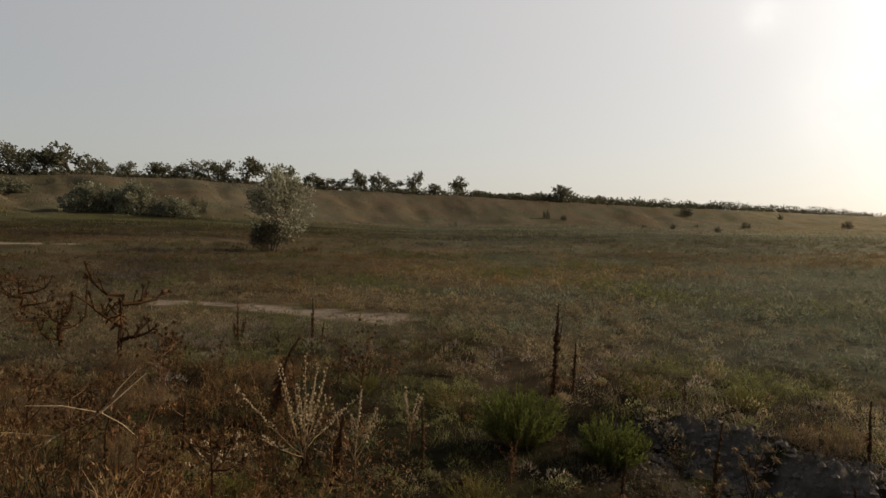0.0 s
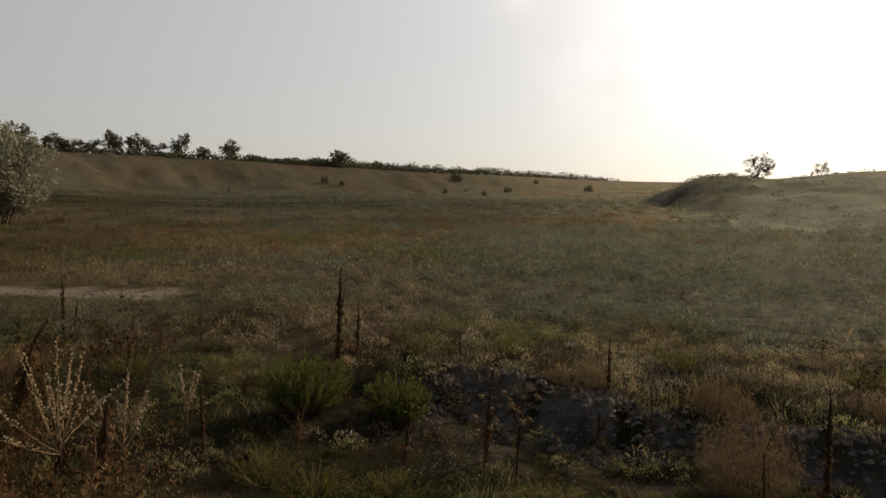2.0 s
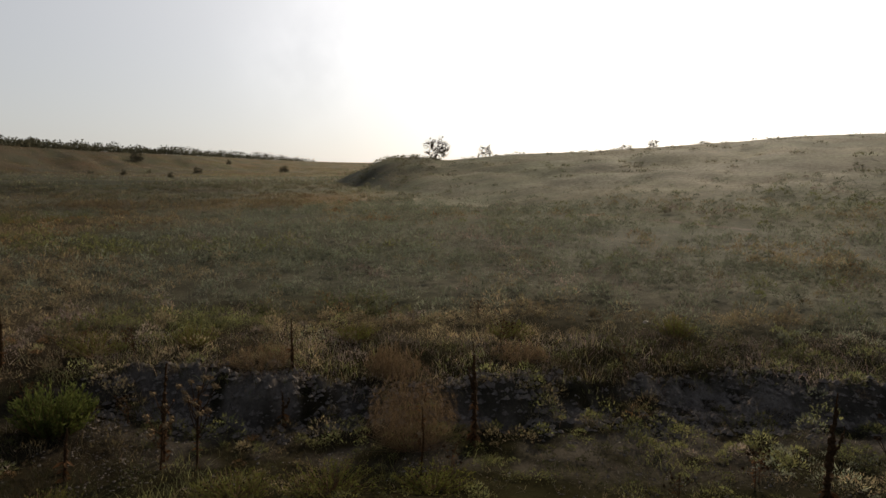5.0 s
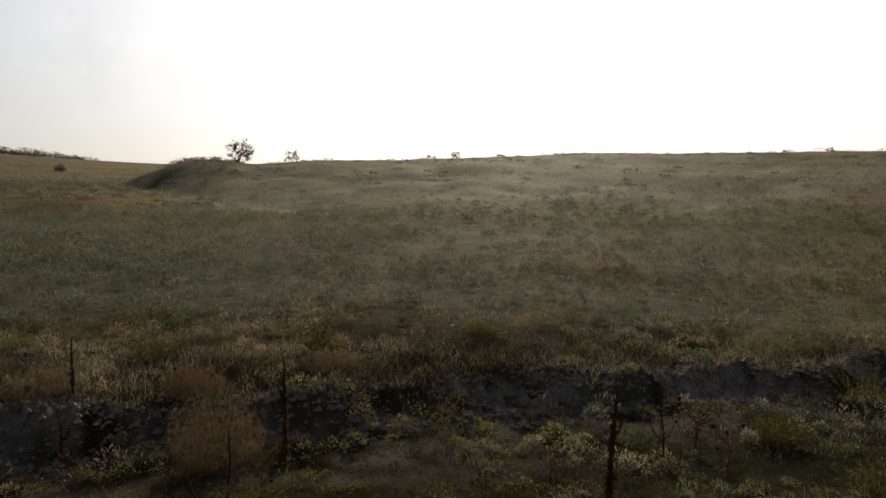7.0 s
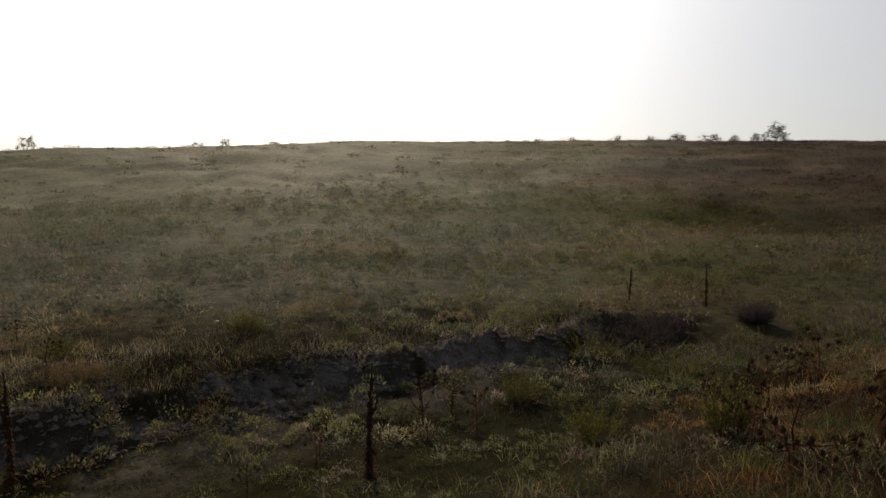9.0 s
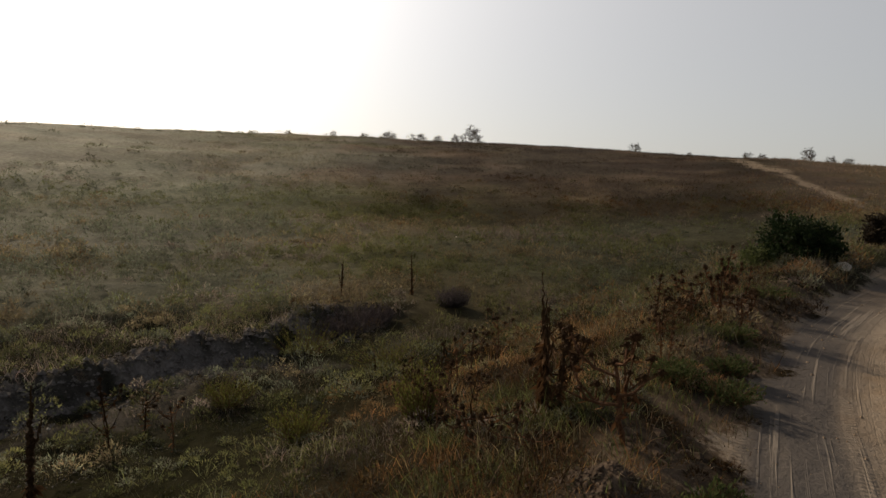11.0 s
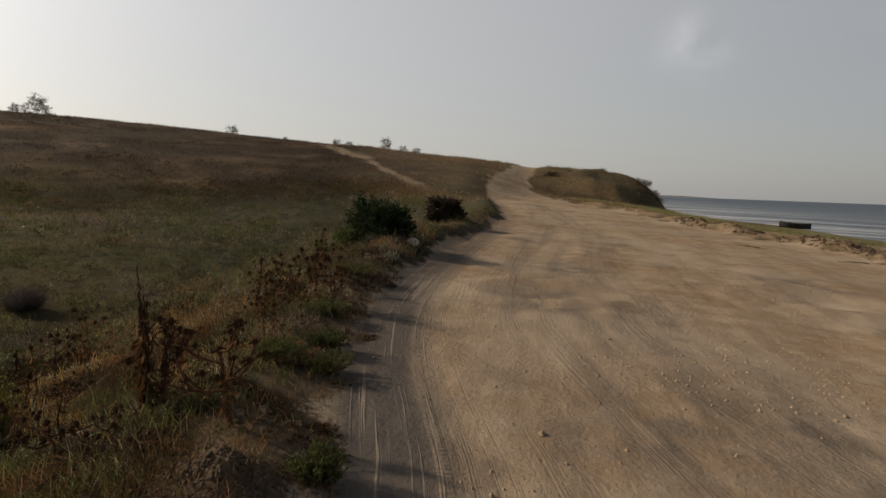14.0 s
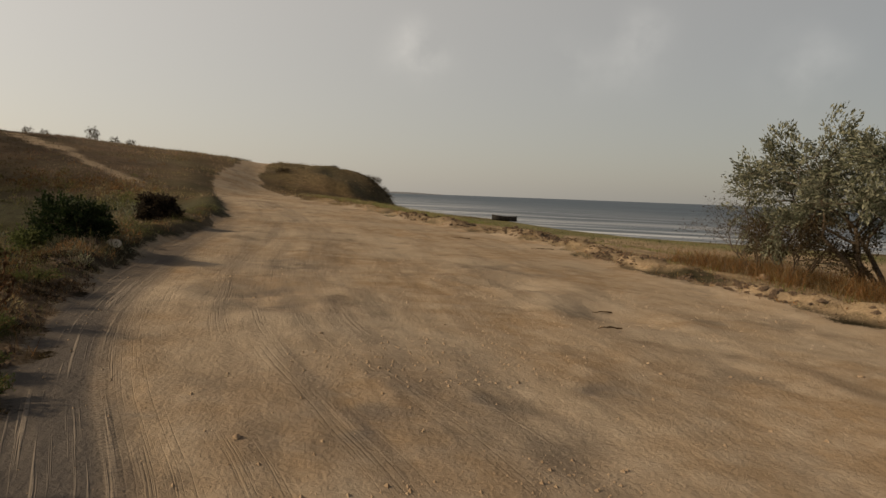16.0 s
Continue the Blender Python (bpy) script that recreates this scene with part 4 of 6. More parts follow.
    blades("shore_grass", "green and straw-coloured grass above the shore", x, y, 0.07 + 0.14 * rng.rand(len(x)) + 0.28 * ramp(x, 6, 14) * fbm(x, y, 1.5, 92), np.full(len(x), 0.02), 14, rng, c, lean=0.7, splay=0.25, curl=False)
    x, y = near_line(rng, SHORE, 3000, -30, -4, 2, 8)
    c = np.where(rng.rand(len(x), 1) < 0.6, np.array((0.075, 0.09, 0.026)), STRAW * 1.1)
    blades("reed", "low green reeds at the water's edge", x, y, 0.12 + 0.14 * rng.rand(len(x)), np.full(len(x), 0.045), 8, rng, c, lean=0.5, splay=0.5, curl=False)


grow_edges()


# ---- plants that stand by themselves ----
class Shape:
    """Collects vertices and triangles of one mesh."""

    def __init__(self):
        self.v, self.f, self.n = [], [], 0

    def add(self, verts, faces):
        self.v.append(np.asarray(verts, float))
        self.f.append(np.asarray(faces, int) + self.n)
        self.n += len(verts)

    def tube(self, pts, radii, sides=5):
        pts = np.asarray(pts, float)
        d = np.gradient(pts, axis=0)
        d /= np.linalg.norm(d, axis=1, keepdims=True) + 1e-9
        ref = np.where(np.abs(d[:, 2:3]) > 0.9, (1.0, 0, 0), (0, 0, 1.0))
        u = np.cross(d, ref)
        u /= np.linalg.norm(u, axis=1, keepdims=True) + 1e-9
        w = np.cross(d, u)
        a = np.arange(sides) * 2 * np.pi / sides
        ring = u[:, None] * np.cos(a)[None, :, None] + w[:, None] * np.sin(a)[None, :, None]
        v = (pts[:, None] + ring * np.asarray(radii, float)[:, None, None]).reshape(-1, 3)
        f = []
        for i in range(len(pts) - 1):
            for k in range(sides):
                p, q = i * sides + k, i * sides + (k + 1) % sides
                f += [(p, q, q + sides), (p, q + sides, p + sides)]
        top = (len(pts) - 1) * sides
        f += [(top, top + k, top + k + 1) for k in range(1, sides - 1)]
        self.add(v, f)

    def leaves(self, at, length, width, rng, up=0.2, ways=None):
        """Small folded diamonds, each its own island."""
        n = len(at)
        if n == 0:
            return
        d = rng.normal(size=(n, 3)) if ways is None else ways + rng.normal(size=(n, 3)) * 0.45
        d[:, 2] += up
        d /= np.linalg.norm(d, axis=1, keepdims=True)
        s = np.cross(d, rng.normal(size=(n, 3)))
        s /= np.linalg.norm(s, axis=1, keepdims=True) + 1e-9
        nn = np.cross(d, s)
        L = (length * (0.6 + 0.8 * rng.rand(n)))[:, None]
        W = L * width / length
        v = np.stack([at, at + d * L * 0.45 + s * W / 2 + nn * W * 0.15, at + d * L, at + d * L * 0.45 - s * W / 2 + nn * W * 0.15], 1).reshape(-1, 3)
        o = np.arange(n)[:, None] * 4
        self.add(v, np.concatenate([o + [0, 1, 2], o + [0, 2, 3]]))

    def lump(self, at, size, rng, rough=0.25):
        """A knobbly eight-sided bud."""
        t = (1 + 5 ** 0.5) / 2
        ico = np.array([(-1, t, 0), (1, t, 0), (-1, -t, 0), (1, -t, 0), (0, -1, t), (0, 1, t), (0, -1, -t), (0, 1, -t), (t, 0, -1), (t, 0, 1), (-t, 0, -1), (-t, 0, 1)]) / 1.9
        f = [(0, 11, 5), (0, 5, 1), (0, 1, 7), (0, 7, 10), (0, 10, 11), (1, 5, 9), (5, 11, 4), (11, 10, 2), (10, 7, 6), (7, 1, 8),
             (3, 9, 4), (3, 4, 2), (3, 2, 6), (3, 6, 8), (3, 8, 9), (4, 9, 5), (2, 4, 11), (6, 2, 10), (8, 6, 7), (9, 8, 1)]
        self.add(np.asarray(at) + ico * np.asarray(size) * (1 + (rng.rand(12, 1) - 0.5) * 2 * rough), f)


def part(name, shape, mat, parent, label="", smooth=False):
    ob = mesh_object(name, np.concatenate(shape.v), np.concatenate(shape.f), mat, smooth=smooth, parent=parent)
    return tagged(ob, label)


def thing(name, label, category, x, y, sink=0.03, turn=0.0, group=""):
    ob = new(name)
    ob.matrix_basis = pose(x, y, float(height(x, y)) - sink, 0, 0, turn)
    return tagged(ob, label, category, group)


def grow(shape, tips, rng, p, d, length, radius, depth, fork=3, spread=0.7, rise=0.15, sides=5, fine=True):
    """A limb that bends, tapers and forks; its fine ends go into tips."""
    n = 4
    pts, way = [np.array(p, float)], np.array(d, float)
    for k in range(n):
        way = way + rng.normal(size=3) * 0.13 + np.array((0, 0, rise * 0.25))
        way /= np.linalg.norm(way)
        pts.append(pts[-1] + way * length / n)
    if fine or depth:
        shape.tube(pts, np.linspace(radius, radius * 0.55, n + 1), sides)
    if depth in (1, 2) and rng.rand() < 0.8:
        tips.append((pts[3], way)), tips.append((pts[2], way))
    if depth == 0:
        tips.append((pts[2], way)), tips.append((pts[3], way)), tips.append((pts[4], way))
        return
    for k in range(fork):
        at = pts[2 + k % 3] if k else pts[-1]
        side_way = rng.normal(size=3)
        side_way -= way * (side_way @ way)
        side_way /= np.linalg.norm(side_way) + 1e-9
        new_way = way * (1 - spread * 0.5) + side_way * spread * (0.6 + 0.6 * rng.rand()) + np.array((0, 0, rise))
        new_way /= np.linalg.norm(new_way)
        grow(shape, tips, rng, at, new_way, length * (0.62 + 0.22 * rng.rand()), radius * 0.55, depth - 1, fork, spread, rise, max(3, sides - 1), fine)


def fitted(shape_list, tall, wide):
    """Scales shapes so that together they reach a height and a width."""
    allv = np.concatenate([v for s in shape_list for v in s.v])
    lo, hi = np.percentile(allv, 1, axis=0), np.percentile(allv, 99, axis=0)
    top = max(allv[:, 2].max(), 1e-3)
    k = wide / max((hi - lo)[0], (hi - lo)[1])
    for s in shape_list:
        s.v = [v * np.array((k, k, tall / top)) for v in s.v]


def plan_tree(seed, stems, depth, fork, spread, rise, lean=(0, 0), start=0.35, girth=0.02, sides=6, fine=True):
    rng = np.random.RandomState(seed)
    wood, tips = Shape(), []
    for k in range(stems):
        a = rng.rand() * 6.28
        o = 0.0 if stems == 1 else 0.5
        d = np.array((math.cos(a) * o + lean[0], math.sin(a) * o + lean[1], 1.0))
        grow(wood, tips, rng, (math.cos(a) * 0.05 * (stems > 1), math.sin(a) * 0.05 * (stems > 1), 0), d / np.linalg.norm(d), start, girth, depth, fork, spread, rise, sides, fine)
    return wood, tips, rng


def leafy(tips, rng, per, scatter_by):
    at = np.array([t[0] for t in tips])
    ways = np.array([t[1] for t in tips])
    at, ways = np.repeat(at, per, 0), np.repeat(ways, per, 0)
    return at + rng.normal(size=at.shape) * scatter_by, ways


def build_tree(name, label, category, mats, seed, tall, wide, stems=1, depth=3, fork=3, spread=0.7, rise=0.15, per=14, leaf=0.3, leaf_w=0.2, loose=0.05, lean=(0, 0), start=0.35, crown_label="", group="", girth=0.012, sides=5, fine=True):
    """A tapering trunk with forking limbs and a crown of many small leaves, standing at the origin."""
    wood, tips, rng = plan_tree(seed, stems, depth, fork, spread, rise, lean, start, girth, sides, fine)
    fitted([wood], tall * 0.95, wide * 0.9)
    # the same stretch for the ends as for the wood
    w2, _, _ = plan_tree(seed, stems, depth, fork, spread, rise, lean, start, girth, sides, fine)
    raw, fit = np.concatenate(w2.v), np.concatenate(wood.v)
    k = fit.max(0) / np.where(np.abs(raw.max(0)) < 1e-6, 1, raw.max(0))
    tips = [(t[0] * k, t[1]) for t in tips]
    at, ways = leafy(tips, rng, per, loose * tall)
    at[:, 2] = np.maximum(at[:, 2], 0.03 * tall)
    crown = Shape()
    crown.leaves(at, leaf, leaf_w, rng, 0.15, ways)
    ob = tagged(new(name), label, category, group)
    part("trunk", wood, mats[0], ob, smooth=True)
    part("crown", crown, mats[1], ob, crown_label)
    return ob


SILVER = foliage_material("silver_leaves", 0.6, 0.3, ((0.10, 0.105, 0.065), (0.27, 0.26, 0.18)))
PALE_SILVER = foliage_material("pale_silver_leaves", 0.6, 0.35, ((0.12, 0.12, 0.075), (0.40, 0.385, 0.28)))
SILVER_GREEN = foliage_material("silver_green_leaves", 0.6, 0.3, ((0.06, 0.07, 0.042), (0.29, 0.29, 0.21)))
DARK_GREEN = foliage_material("dark_leaves", 0.6, 0.25, ((0.012, 0.022, 0.010), (0.035, 0.050, 0.018)))
DARK_RED = foliage_material("dark_red_leaves", 0.6, 0.25, ((0.020, 0.016, 0.012), (0.055, 0.042, 0.028)))
TREE_GREEN = foliage_material("far_leaves", 0.6, 0.3, ((0.06, 0.062, 0.038), (0.17, 0.16, 0.10)))
BUSH_BROWN = foliage_material("brown_leaves", 0.7, 0.25, ((0.035, 0.028, 0.016), (0.09, 0.065, 0.035)))
FRESH = foliage_material("fresh_green_leaves", 0.6, 0.4, ((0.055, 0.072, 0.018), (0.15, 0.165, 0.045)))
YELLOW_GREEN = foliage_material("yellow_green_leaves", 0.6, 0.4, ((0.09, 0.10, 0.020), (0.19, 0.18, 0.05)))
VERGE_GREEN = foliage_material("verge_leaves", 0.6, 0.35, ((0.05, 0.065, 0.022), (0.12, 0.135, 0.05)))
SCRUB_GREEN = foliage_material("scrub_green_leaves", 0.7, 0.3, ((0.05, 0.05, 0.032), (0.12, 0.11, 0.07)))
TWIG = bark_material("dry_twig", (0.10, 0.055, 0.030), (0.20, 0.12, 0.065), 30)
PALE_TWIG = bark_material("bleached_twig", (0.17, 0.115, 0.06), (0.33, 0.235, 0.13), 30)
BLEACHED = bark_material("bleached_branch", (0.26, 0.19, 0.11), (0.46, 0.36, 0.23), 30)
DEAD = bark_material("dead_stalk", (0.028, 0.015, 0.007), (0.075, 0.042, 0.019), 40)
DEAD_LEAF = foliage_material("dead_leaves", 0.8, 0.2, ((0.05, 0.025, 0.012), (0.17, 0.09, 0.04)))


def settle(ob, x, y, turn=0.0, sink=0.05):
    ob.matrix_basis = pose(x, y, float(height(x, y)) - sink, 0, 0, turn)
    return ob


# -- the row of trees along the far crest: azimuth, distance, height, width
CREST_TREES = ((-35.2, 267, 10.9, 9.3), (-34.2, 267, 9.3, 8.1), (-33.1, 267, 8.6, 8.1), (-31.5, 267, 10.7, 11.6), (-30.0, 268, 7.7, 8.2), (-28.9, 268, 4.2, 4.7), (-27.5, 269, 6.3, 5.2),
               (-25.9, 270, 5.9, 7.1), (-24.7, 270, 5.9, 5.2), (-23.2, 271, 6.1, 7.6), (-21.3, 273, 8.1, 8.3), (-20.2, 275, 9.1, 6.7), (-18.4, 278, 10.4, 9.7), (-14.9, 284, 8.9, 9.9), (-12.8, 287, 6.8, 7.5))
CREST_TREES_EAST = ((-11.6, 289, 5.3, 7.6), (-10.4, 291, 5.8, 5.6), (-9.3, 293, 9.2, 5.1), (-8.4, 294, 7.4, 4.6), (-7.1, 296, 8.8, 7.7), (-5.7, 298, 5.7, 5.7), (-4.0, 301, 10.5, 5.8), (-2.4, 304, 5.0, 5.3),
                    (0.2, 313, 9.0, 7.6), (2.1, 319, 3.0, 6.1), (4.7, 328, 3.6, 4.6), (6.2, 333, 3.7, 4.6), (8.8, 341, 8.3, 7.7), (12.2, 374, 4.9, 6.5))


def crest_trees():
    kinds = [build_tree("tree", "dark green field tree on the hill crest", "tree", (BARK, TREE_GREEN), 100 + k, 8.0, 7.0, depth=3, fork=4, spread=0.85, rise=0.05, per=5, leaf=0.7, leaf_w=0.5, loose=0.06, start=0.22, girth=0.03, sides=4, fine=False,
                        group="trees along the crest") for k in range(5)]
    rows = [(a, r, h * 0.9, w) for a, r, h, w in CREST_TREES + CREST_TREES_EAST]
    for i, (az, r, tall, wide) in enumerate(rows):
        x, y = at_polar(az, r)
        k = kinds[i % 5]
        if i < 5:
            ob = settle(k, x, y, 50 * i, 0.3)
            ob.scale = (wide / 7.0, wide / 7.0, tall / 8.0)
        else:
            copy_thing(k, pose(x, y, float(height(x, y)) - 0.3, 0, 0, 67 * i) @ Matrix.Diagonal((wide / k.scale[0] / 7.0, wide / k.scale[1] / 7.0, tall / k.scale[2] / 8.0, 1)))


crest_trees()


def hedge_of_scrub():
    """The unbroken low scrub along the far crest."""
    rng = np.random.RandomState(21)
    n = 5200
    az = -37 + 70 * rng.rand(n)
    az[: n // 2] = 1 + 31 * rng.rand(n // 2)
    rc = np.interp(az, FAR[:, 0], FAR[:, 3])
    r = rc - 4 + rng.rand(n) * 10
    x, y = at_polar(az, r)
    tall = (0.3 + fbm(az * 10, az * 0 + 3, 9, 95)) * (2.6 + 2.2 * ramp(az, 0, 14)) * (0.3 + rng.rand(n))
    crown = Shape()
    at = np.repeat(np.stack([x, y, height(x, y)], -1), 5, 0)
    at[:, 2] += np.repeat(tall, 5) * rng.rand(n * 5)
    at[:, :2] += rng.normal(size=(n * 5, 2)) * 0.8
    crown.leaves(at, 1.0, 0.7, rng, 0.1)
    ob = mesh_object("scrub_hedge", np.concatenate(crown.v), np.concatenate(crown.f), TREE_GREEN)
    tagged(ob, "low dark scrub along the far hill crest", "scrub", kind="stuff")


hedge_of_scrub()


# -- bushes on the slopes: x, y, height, width
SLOPE_BUSHES = ((-81.5, 138.2, 5.9, 6.1), (-75.9, 139.4, 6.9, 7.4), (-71.6, 141.9, 6.8, 6.9), (-67.8, 143.2, 5.2, 5.1), (-61.9, 140.5, 4.0, 6.2), (-59.8, 146.5, 6.5, 4.4), (-120.2, 170.3, 3.5, 6.6), (-121.5, 189.6, 2.9, 3.4))
DRY_BUSHES = ((36.0, 271.0, 6.4, 3.3), (42.9, 267.4, 3.5, 3.7), (74.3, 262.6, 1.8, 2.3), (77.7, 238.3, 2.9, 2.9), (102.3, 282.7, 1.7, 2.0), (76.5, 193.6, 2.7, 2.7), (124.6, 285.2, 4.2, 4.4),
              (180.2, 369.9, 4.5, 3.8), (172.9, 294.5, 5.1, 5.6), (-1.3, 225.8, 2.4, 1.0), (124.8, 360.1, 8.0, 10.6))
# on the ridge: azimuth, distance, height, width
RIDGE_BUSHES = ((43.2, 115, 3.4, 4.6), (47.7, 113, 2.0, 2.2), (62.0, 110, 1.3, 1.9), (59.8, 110, 0.8, 2.1), (65.6, 111, 0.6, 1.9), (91.3, 119, 0.9, 1.0), (95.2, 117, 1.1, 1.3), (97.8, 116, 1.0, 1.4),
                (99.7, 115, 1.3, 3.0), (102.2, 114, 1.3, 2.9), (104.2, 112, 1.1, 1.8), (106.0, 111, 1.4, 2.0), (107.1, 111, 2.7, 3.2))
ROADWARD_BUSHES = ((120.8, 102, 1.35, 1.5), (125.2, 100, 0.6, 0.9), (129.6, 94, 0.9, 1.1), (130.6, 93, 0.7, 1.1), (133.6, 91, 1.6, 1.5), (135.2, 91, 0.9, 1.1), (136.5, 90, 0.8, 1.3), (155.6, 78, 0.6, 1.3), (156.0, 77, 0.7, 1.2), (156.6, 76, 0.5, 1.2), (157.1, 75, 0.6, 1.4), (155.2, 79, 0.4, 1.2), (152.4, 80, 0.35, 1.0), (149.6, 79, 0.3, 0.9), (148.2, 72, 0.5, 1.5), (148.5, 71, 0.4, 1.2))


def scattered_bushes():
    silver = build_tree("bush", "silvery oleaster bush at the foot of the slope", "bush", (BARK, SILVER), 301, 5.0, 6.6, stems=9, depth=2, fork=4, spread=0.9, rise=-0.05, per=12, leaf=0.42, leaf_w=0.28, loose=0.06, start=0.2, group="bushes on the slope", sides=3, fine=False)
    dark = build_tree("bush", "dusty scrubby bush on the dry slope", "bush", (BARK, SCRUB_GREEN), 302, 5.0, 6.6, stems=7, depth=2, fork=4, spread=0.9, rise=-0.02, per=4, leaf=0.42, leaf_w=0.28, loose=0.06, start=0.2, group="bushes on the slope", sides=3, fine=False)
    ridge = build_tree("bush", "small leafy bush against the sky on the ridge", "bush", (BARK, BUSH_BROWN), 303, 3.0, 3.0, stems=4, depth=3, fork=3, spread=0.95, rise=0.02, per=4, leaf=0.16, leaf_w=0.11, loose=0.05, start=0.2, group="bushes on the ridge", sides=3, fine=False)
    for kind, rows, tall, wide in ((silver, SLOPE_BUSHES[0::2], 5.0, 6.0), (dark, SLOPE_BUSHES[1::2] + DRY_BUSHES, 7.4, 9.6), (ridge, [(*at_polar(a, r), h, w) for a, r, h, w in RIDGE_BUSHES + ROADWARD_BUSHES], 3.0, 3.0)):
        for i, (x, y, h, w) in enumerate(rows):
            m = pose(float(x), float(y), float(height(x, y)) - 0.1 - (0.04 if kind is ridge else 0.16) * h, 0, 0, 80 * i) @ Matrix.Diagonal((w / wide, w / wide, h / tall, 1))
            if i == 0:
                first = m
            else:
                copy_thing(kind, m)
        kind.matrix_basis = first


scattered_bushes()

# -- the oleaster out in the valley, the silver tree by the sand, the two dark roadside bushes
settle(build_tree("oleaster_tree", "lone silvery oleaster tree in the valley", "tree", (BARK, PALE_SILVER), 412, 9.6, 8.6, stems=4, depth=4, fork=3, spread=0.78, rise=0.14, per=5, leaf=0.32, leaf_w=0.17, loose=0.03, lean=(0.4, 0), start=0.26, girth=0.012,
                  crown_label="pale silvery grey-green foliage"), -19.8, 68.7)
settle(build_tree("bush", "brown brush round the foot of the oleaster", "bush", (BARK, SCRUB_GREEN), 416, 3.4, 3.6, stems=8, depth=3, fork=3, spread=0.8, rise=0.05, per=5, leaf=0.22, leaf_w=0.11, loose=0.06, start=0.2), -19.9, 68.2)
settle(build_tree("silver_willow", "silver-leaved bushy tree beside the sand", "tree", (BARK, SILVER_GREEN), 421, 4.55, 8.0, stems=7, depth=4, fork=3, spread=0.82, rise=0.0, per=24, leaf=0.095, leaf_w=0.040, loose=0.017, start=0.2, girth=0.009,
                  crown_label="small silvery green leaves"), -5.2, -18.5, 30)
settle(build_tree("bush", "brown half-dead bush below the silver tree", "bush", (BARK, BUSH_BROWN), 425, 1.9, 2.8, stems=9, depth=3, fork=3, spread=0.85, rise=0.0, per=7, leaf=0.06, leaf_w=0.03, loose=0.04, start=0.25, girth=0.008), -3.2, -18.9)
settle(build_tree("bush", "leafless twiggy bush beside the silver tree", "bush", (BARK, BUSH_BROWN), 426, 2.6, 4.2, stems=7, depth=4, fork=3, spread=0.75, rise=0.05, per=1, leaf=0.05, leaf_w=0.02, loose=0.03, start=0.25, girth=0.006), -2.6, -19.9)
settle(build_tree("roadside_bush", "dense dark green bush on the road verge", "bush", (BARK, DARK_GREEN), 434, 1.02, 1.6, stems=7, depth=3, fork=4, spread=0.95, rise=-0.02, per=7, leaf=0.06, leaf_w=0.036, loose=0.045, start=0.22, group="roadside bushes"), 9.85, -9.75)
settle(build_tree("roadside_bush", "low green side shoot of the verge bush", "bush", (BARK, VERGE_GREEN), 436, 0.75, 1.1, stems=9, depth=3, fork=3, spread=0.9, rise=-0.02, per=6, leaf=0.05, leaf_w=0.03, loose=0.05, start=0.22, group="roadside bushes"), 10.35, -9.2)
settle(build_tree("roadside_bush", "small dark red-brown bush on the road verge", "bush", (BARK, DARK_RED), 432, 0.85, 1.1, stems=10, depth=3, fork=3, spread=0.9, rise=-0.03, per=8, leaf=0.08, leaf_w=0.05, loose=0.06, start=0.2, group="roadside bushes"), 13.0, -15.3)


# -- low green and brown bushes of upright stems
def build_broom(name, label, mats, seed, tall, wide, stems, per, leaf, leaf_w, flare=1.0, category="bush", bend=0.1):
    rng = np.random.RandomState(seed)
    twigs, green = Shape(), Shape()
    for k in range(stems):
        a, o = rng.rand() * 6.28, math.sqrt(rng.rand())
        h = tall * (0.55 + 0.5 * rng.rand()) * (1 - 0.35 * o * o)
        foot = np.array((math.cos(a), math.sin(a), 0)) * wide * 0.12 * o
        tip = np.array((math.cos(a) * wide * 0.5 * o * flare, math.sin(a) * wide * 0.5 * o * flare, h))
        mid = (foot + tip) / 2 + np.array((math.cos(a), math.sin(a), 0)) * wide * bend * o * 0.5 + rng.normal(size=3) * 0.02
        pts = np.array([foot, mid, tip])
        twigs.tube(pts, np.array((0.004, 0.003, 0.0015)) * (0.35 if name == "tumbleweed" else 1.0), 3)
        if per:
            s = (0.2 + 0.8 * rng.rand(per))[:, None]
            at = foot * (1 - s) ** 2 + 2 * mid * s * (1 - s) + tip * s * s
            d = np.repeat((tip - mid)[None], per, 0)
            green.leaves(at + rng.normal(size=at.shape) * 0.008, leaf, leaf_w, rng, 0.3, d / np.linalg.norm(tip - mid))
    ob = tagged(new(name), label, category)
    tagged(part("brushwood", twigs, mats[0], ob), kind="stuff")
    if per:
        tagged(part("foliage", green, mats[1], ob), kind="stuff")
    return ob


settle(build_broom("wormwood_bush", "bright green feathery wormwood bush", (TWIG, FRESH), 501, 0.85, 1.35, 230, 36, 0.06, 0.016), 1.15, 8.8, sink=0.02)
settle(build_broom("wormwood_bush", "small bright green feathery wormwood bush", (TWIG, FRESH), 502, 0.66, 1.0, 180, 34, 0.055, 0.016), 2.3, 8.2, sink=0.02)
TUMBLE = bark_material("russet_twig", (0.12, 0.072, 0.042), (0.21, 0.135, 0.082), 30)
HAIR = foliage_material("russet_hair", 0.8, 0.45, ((0.10, 0.068, 0.036), (0.23, 0.158, 0.088)))
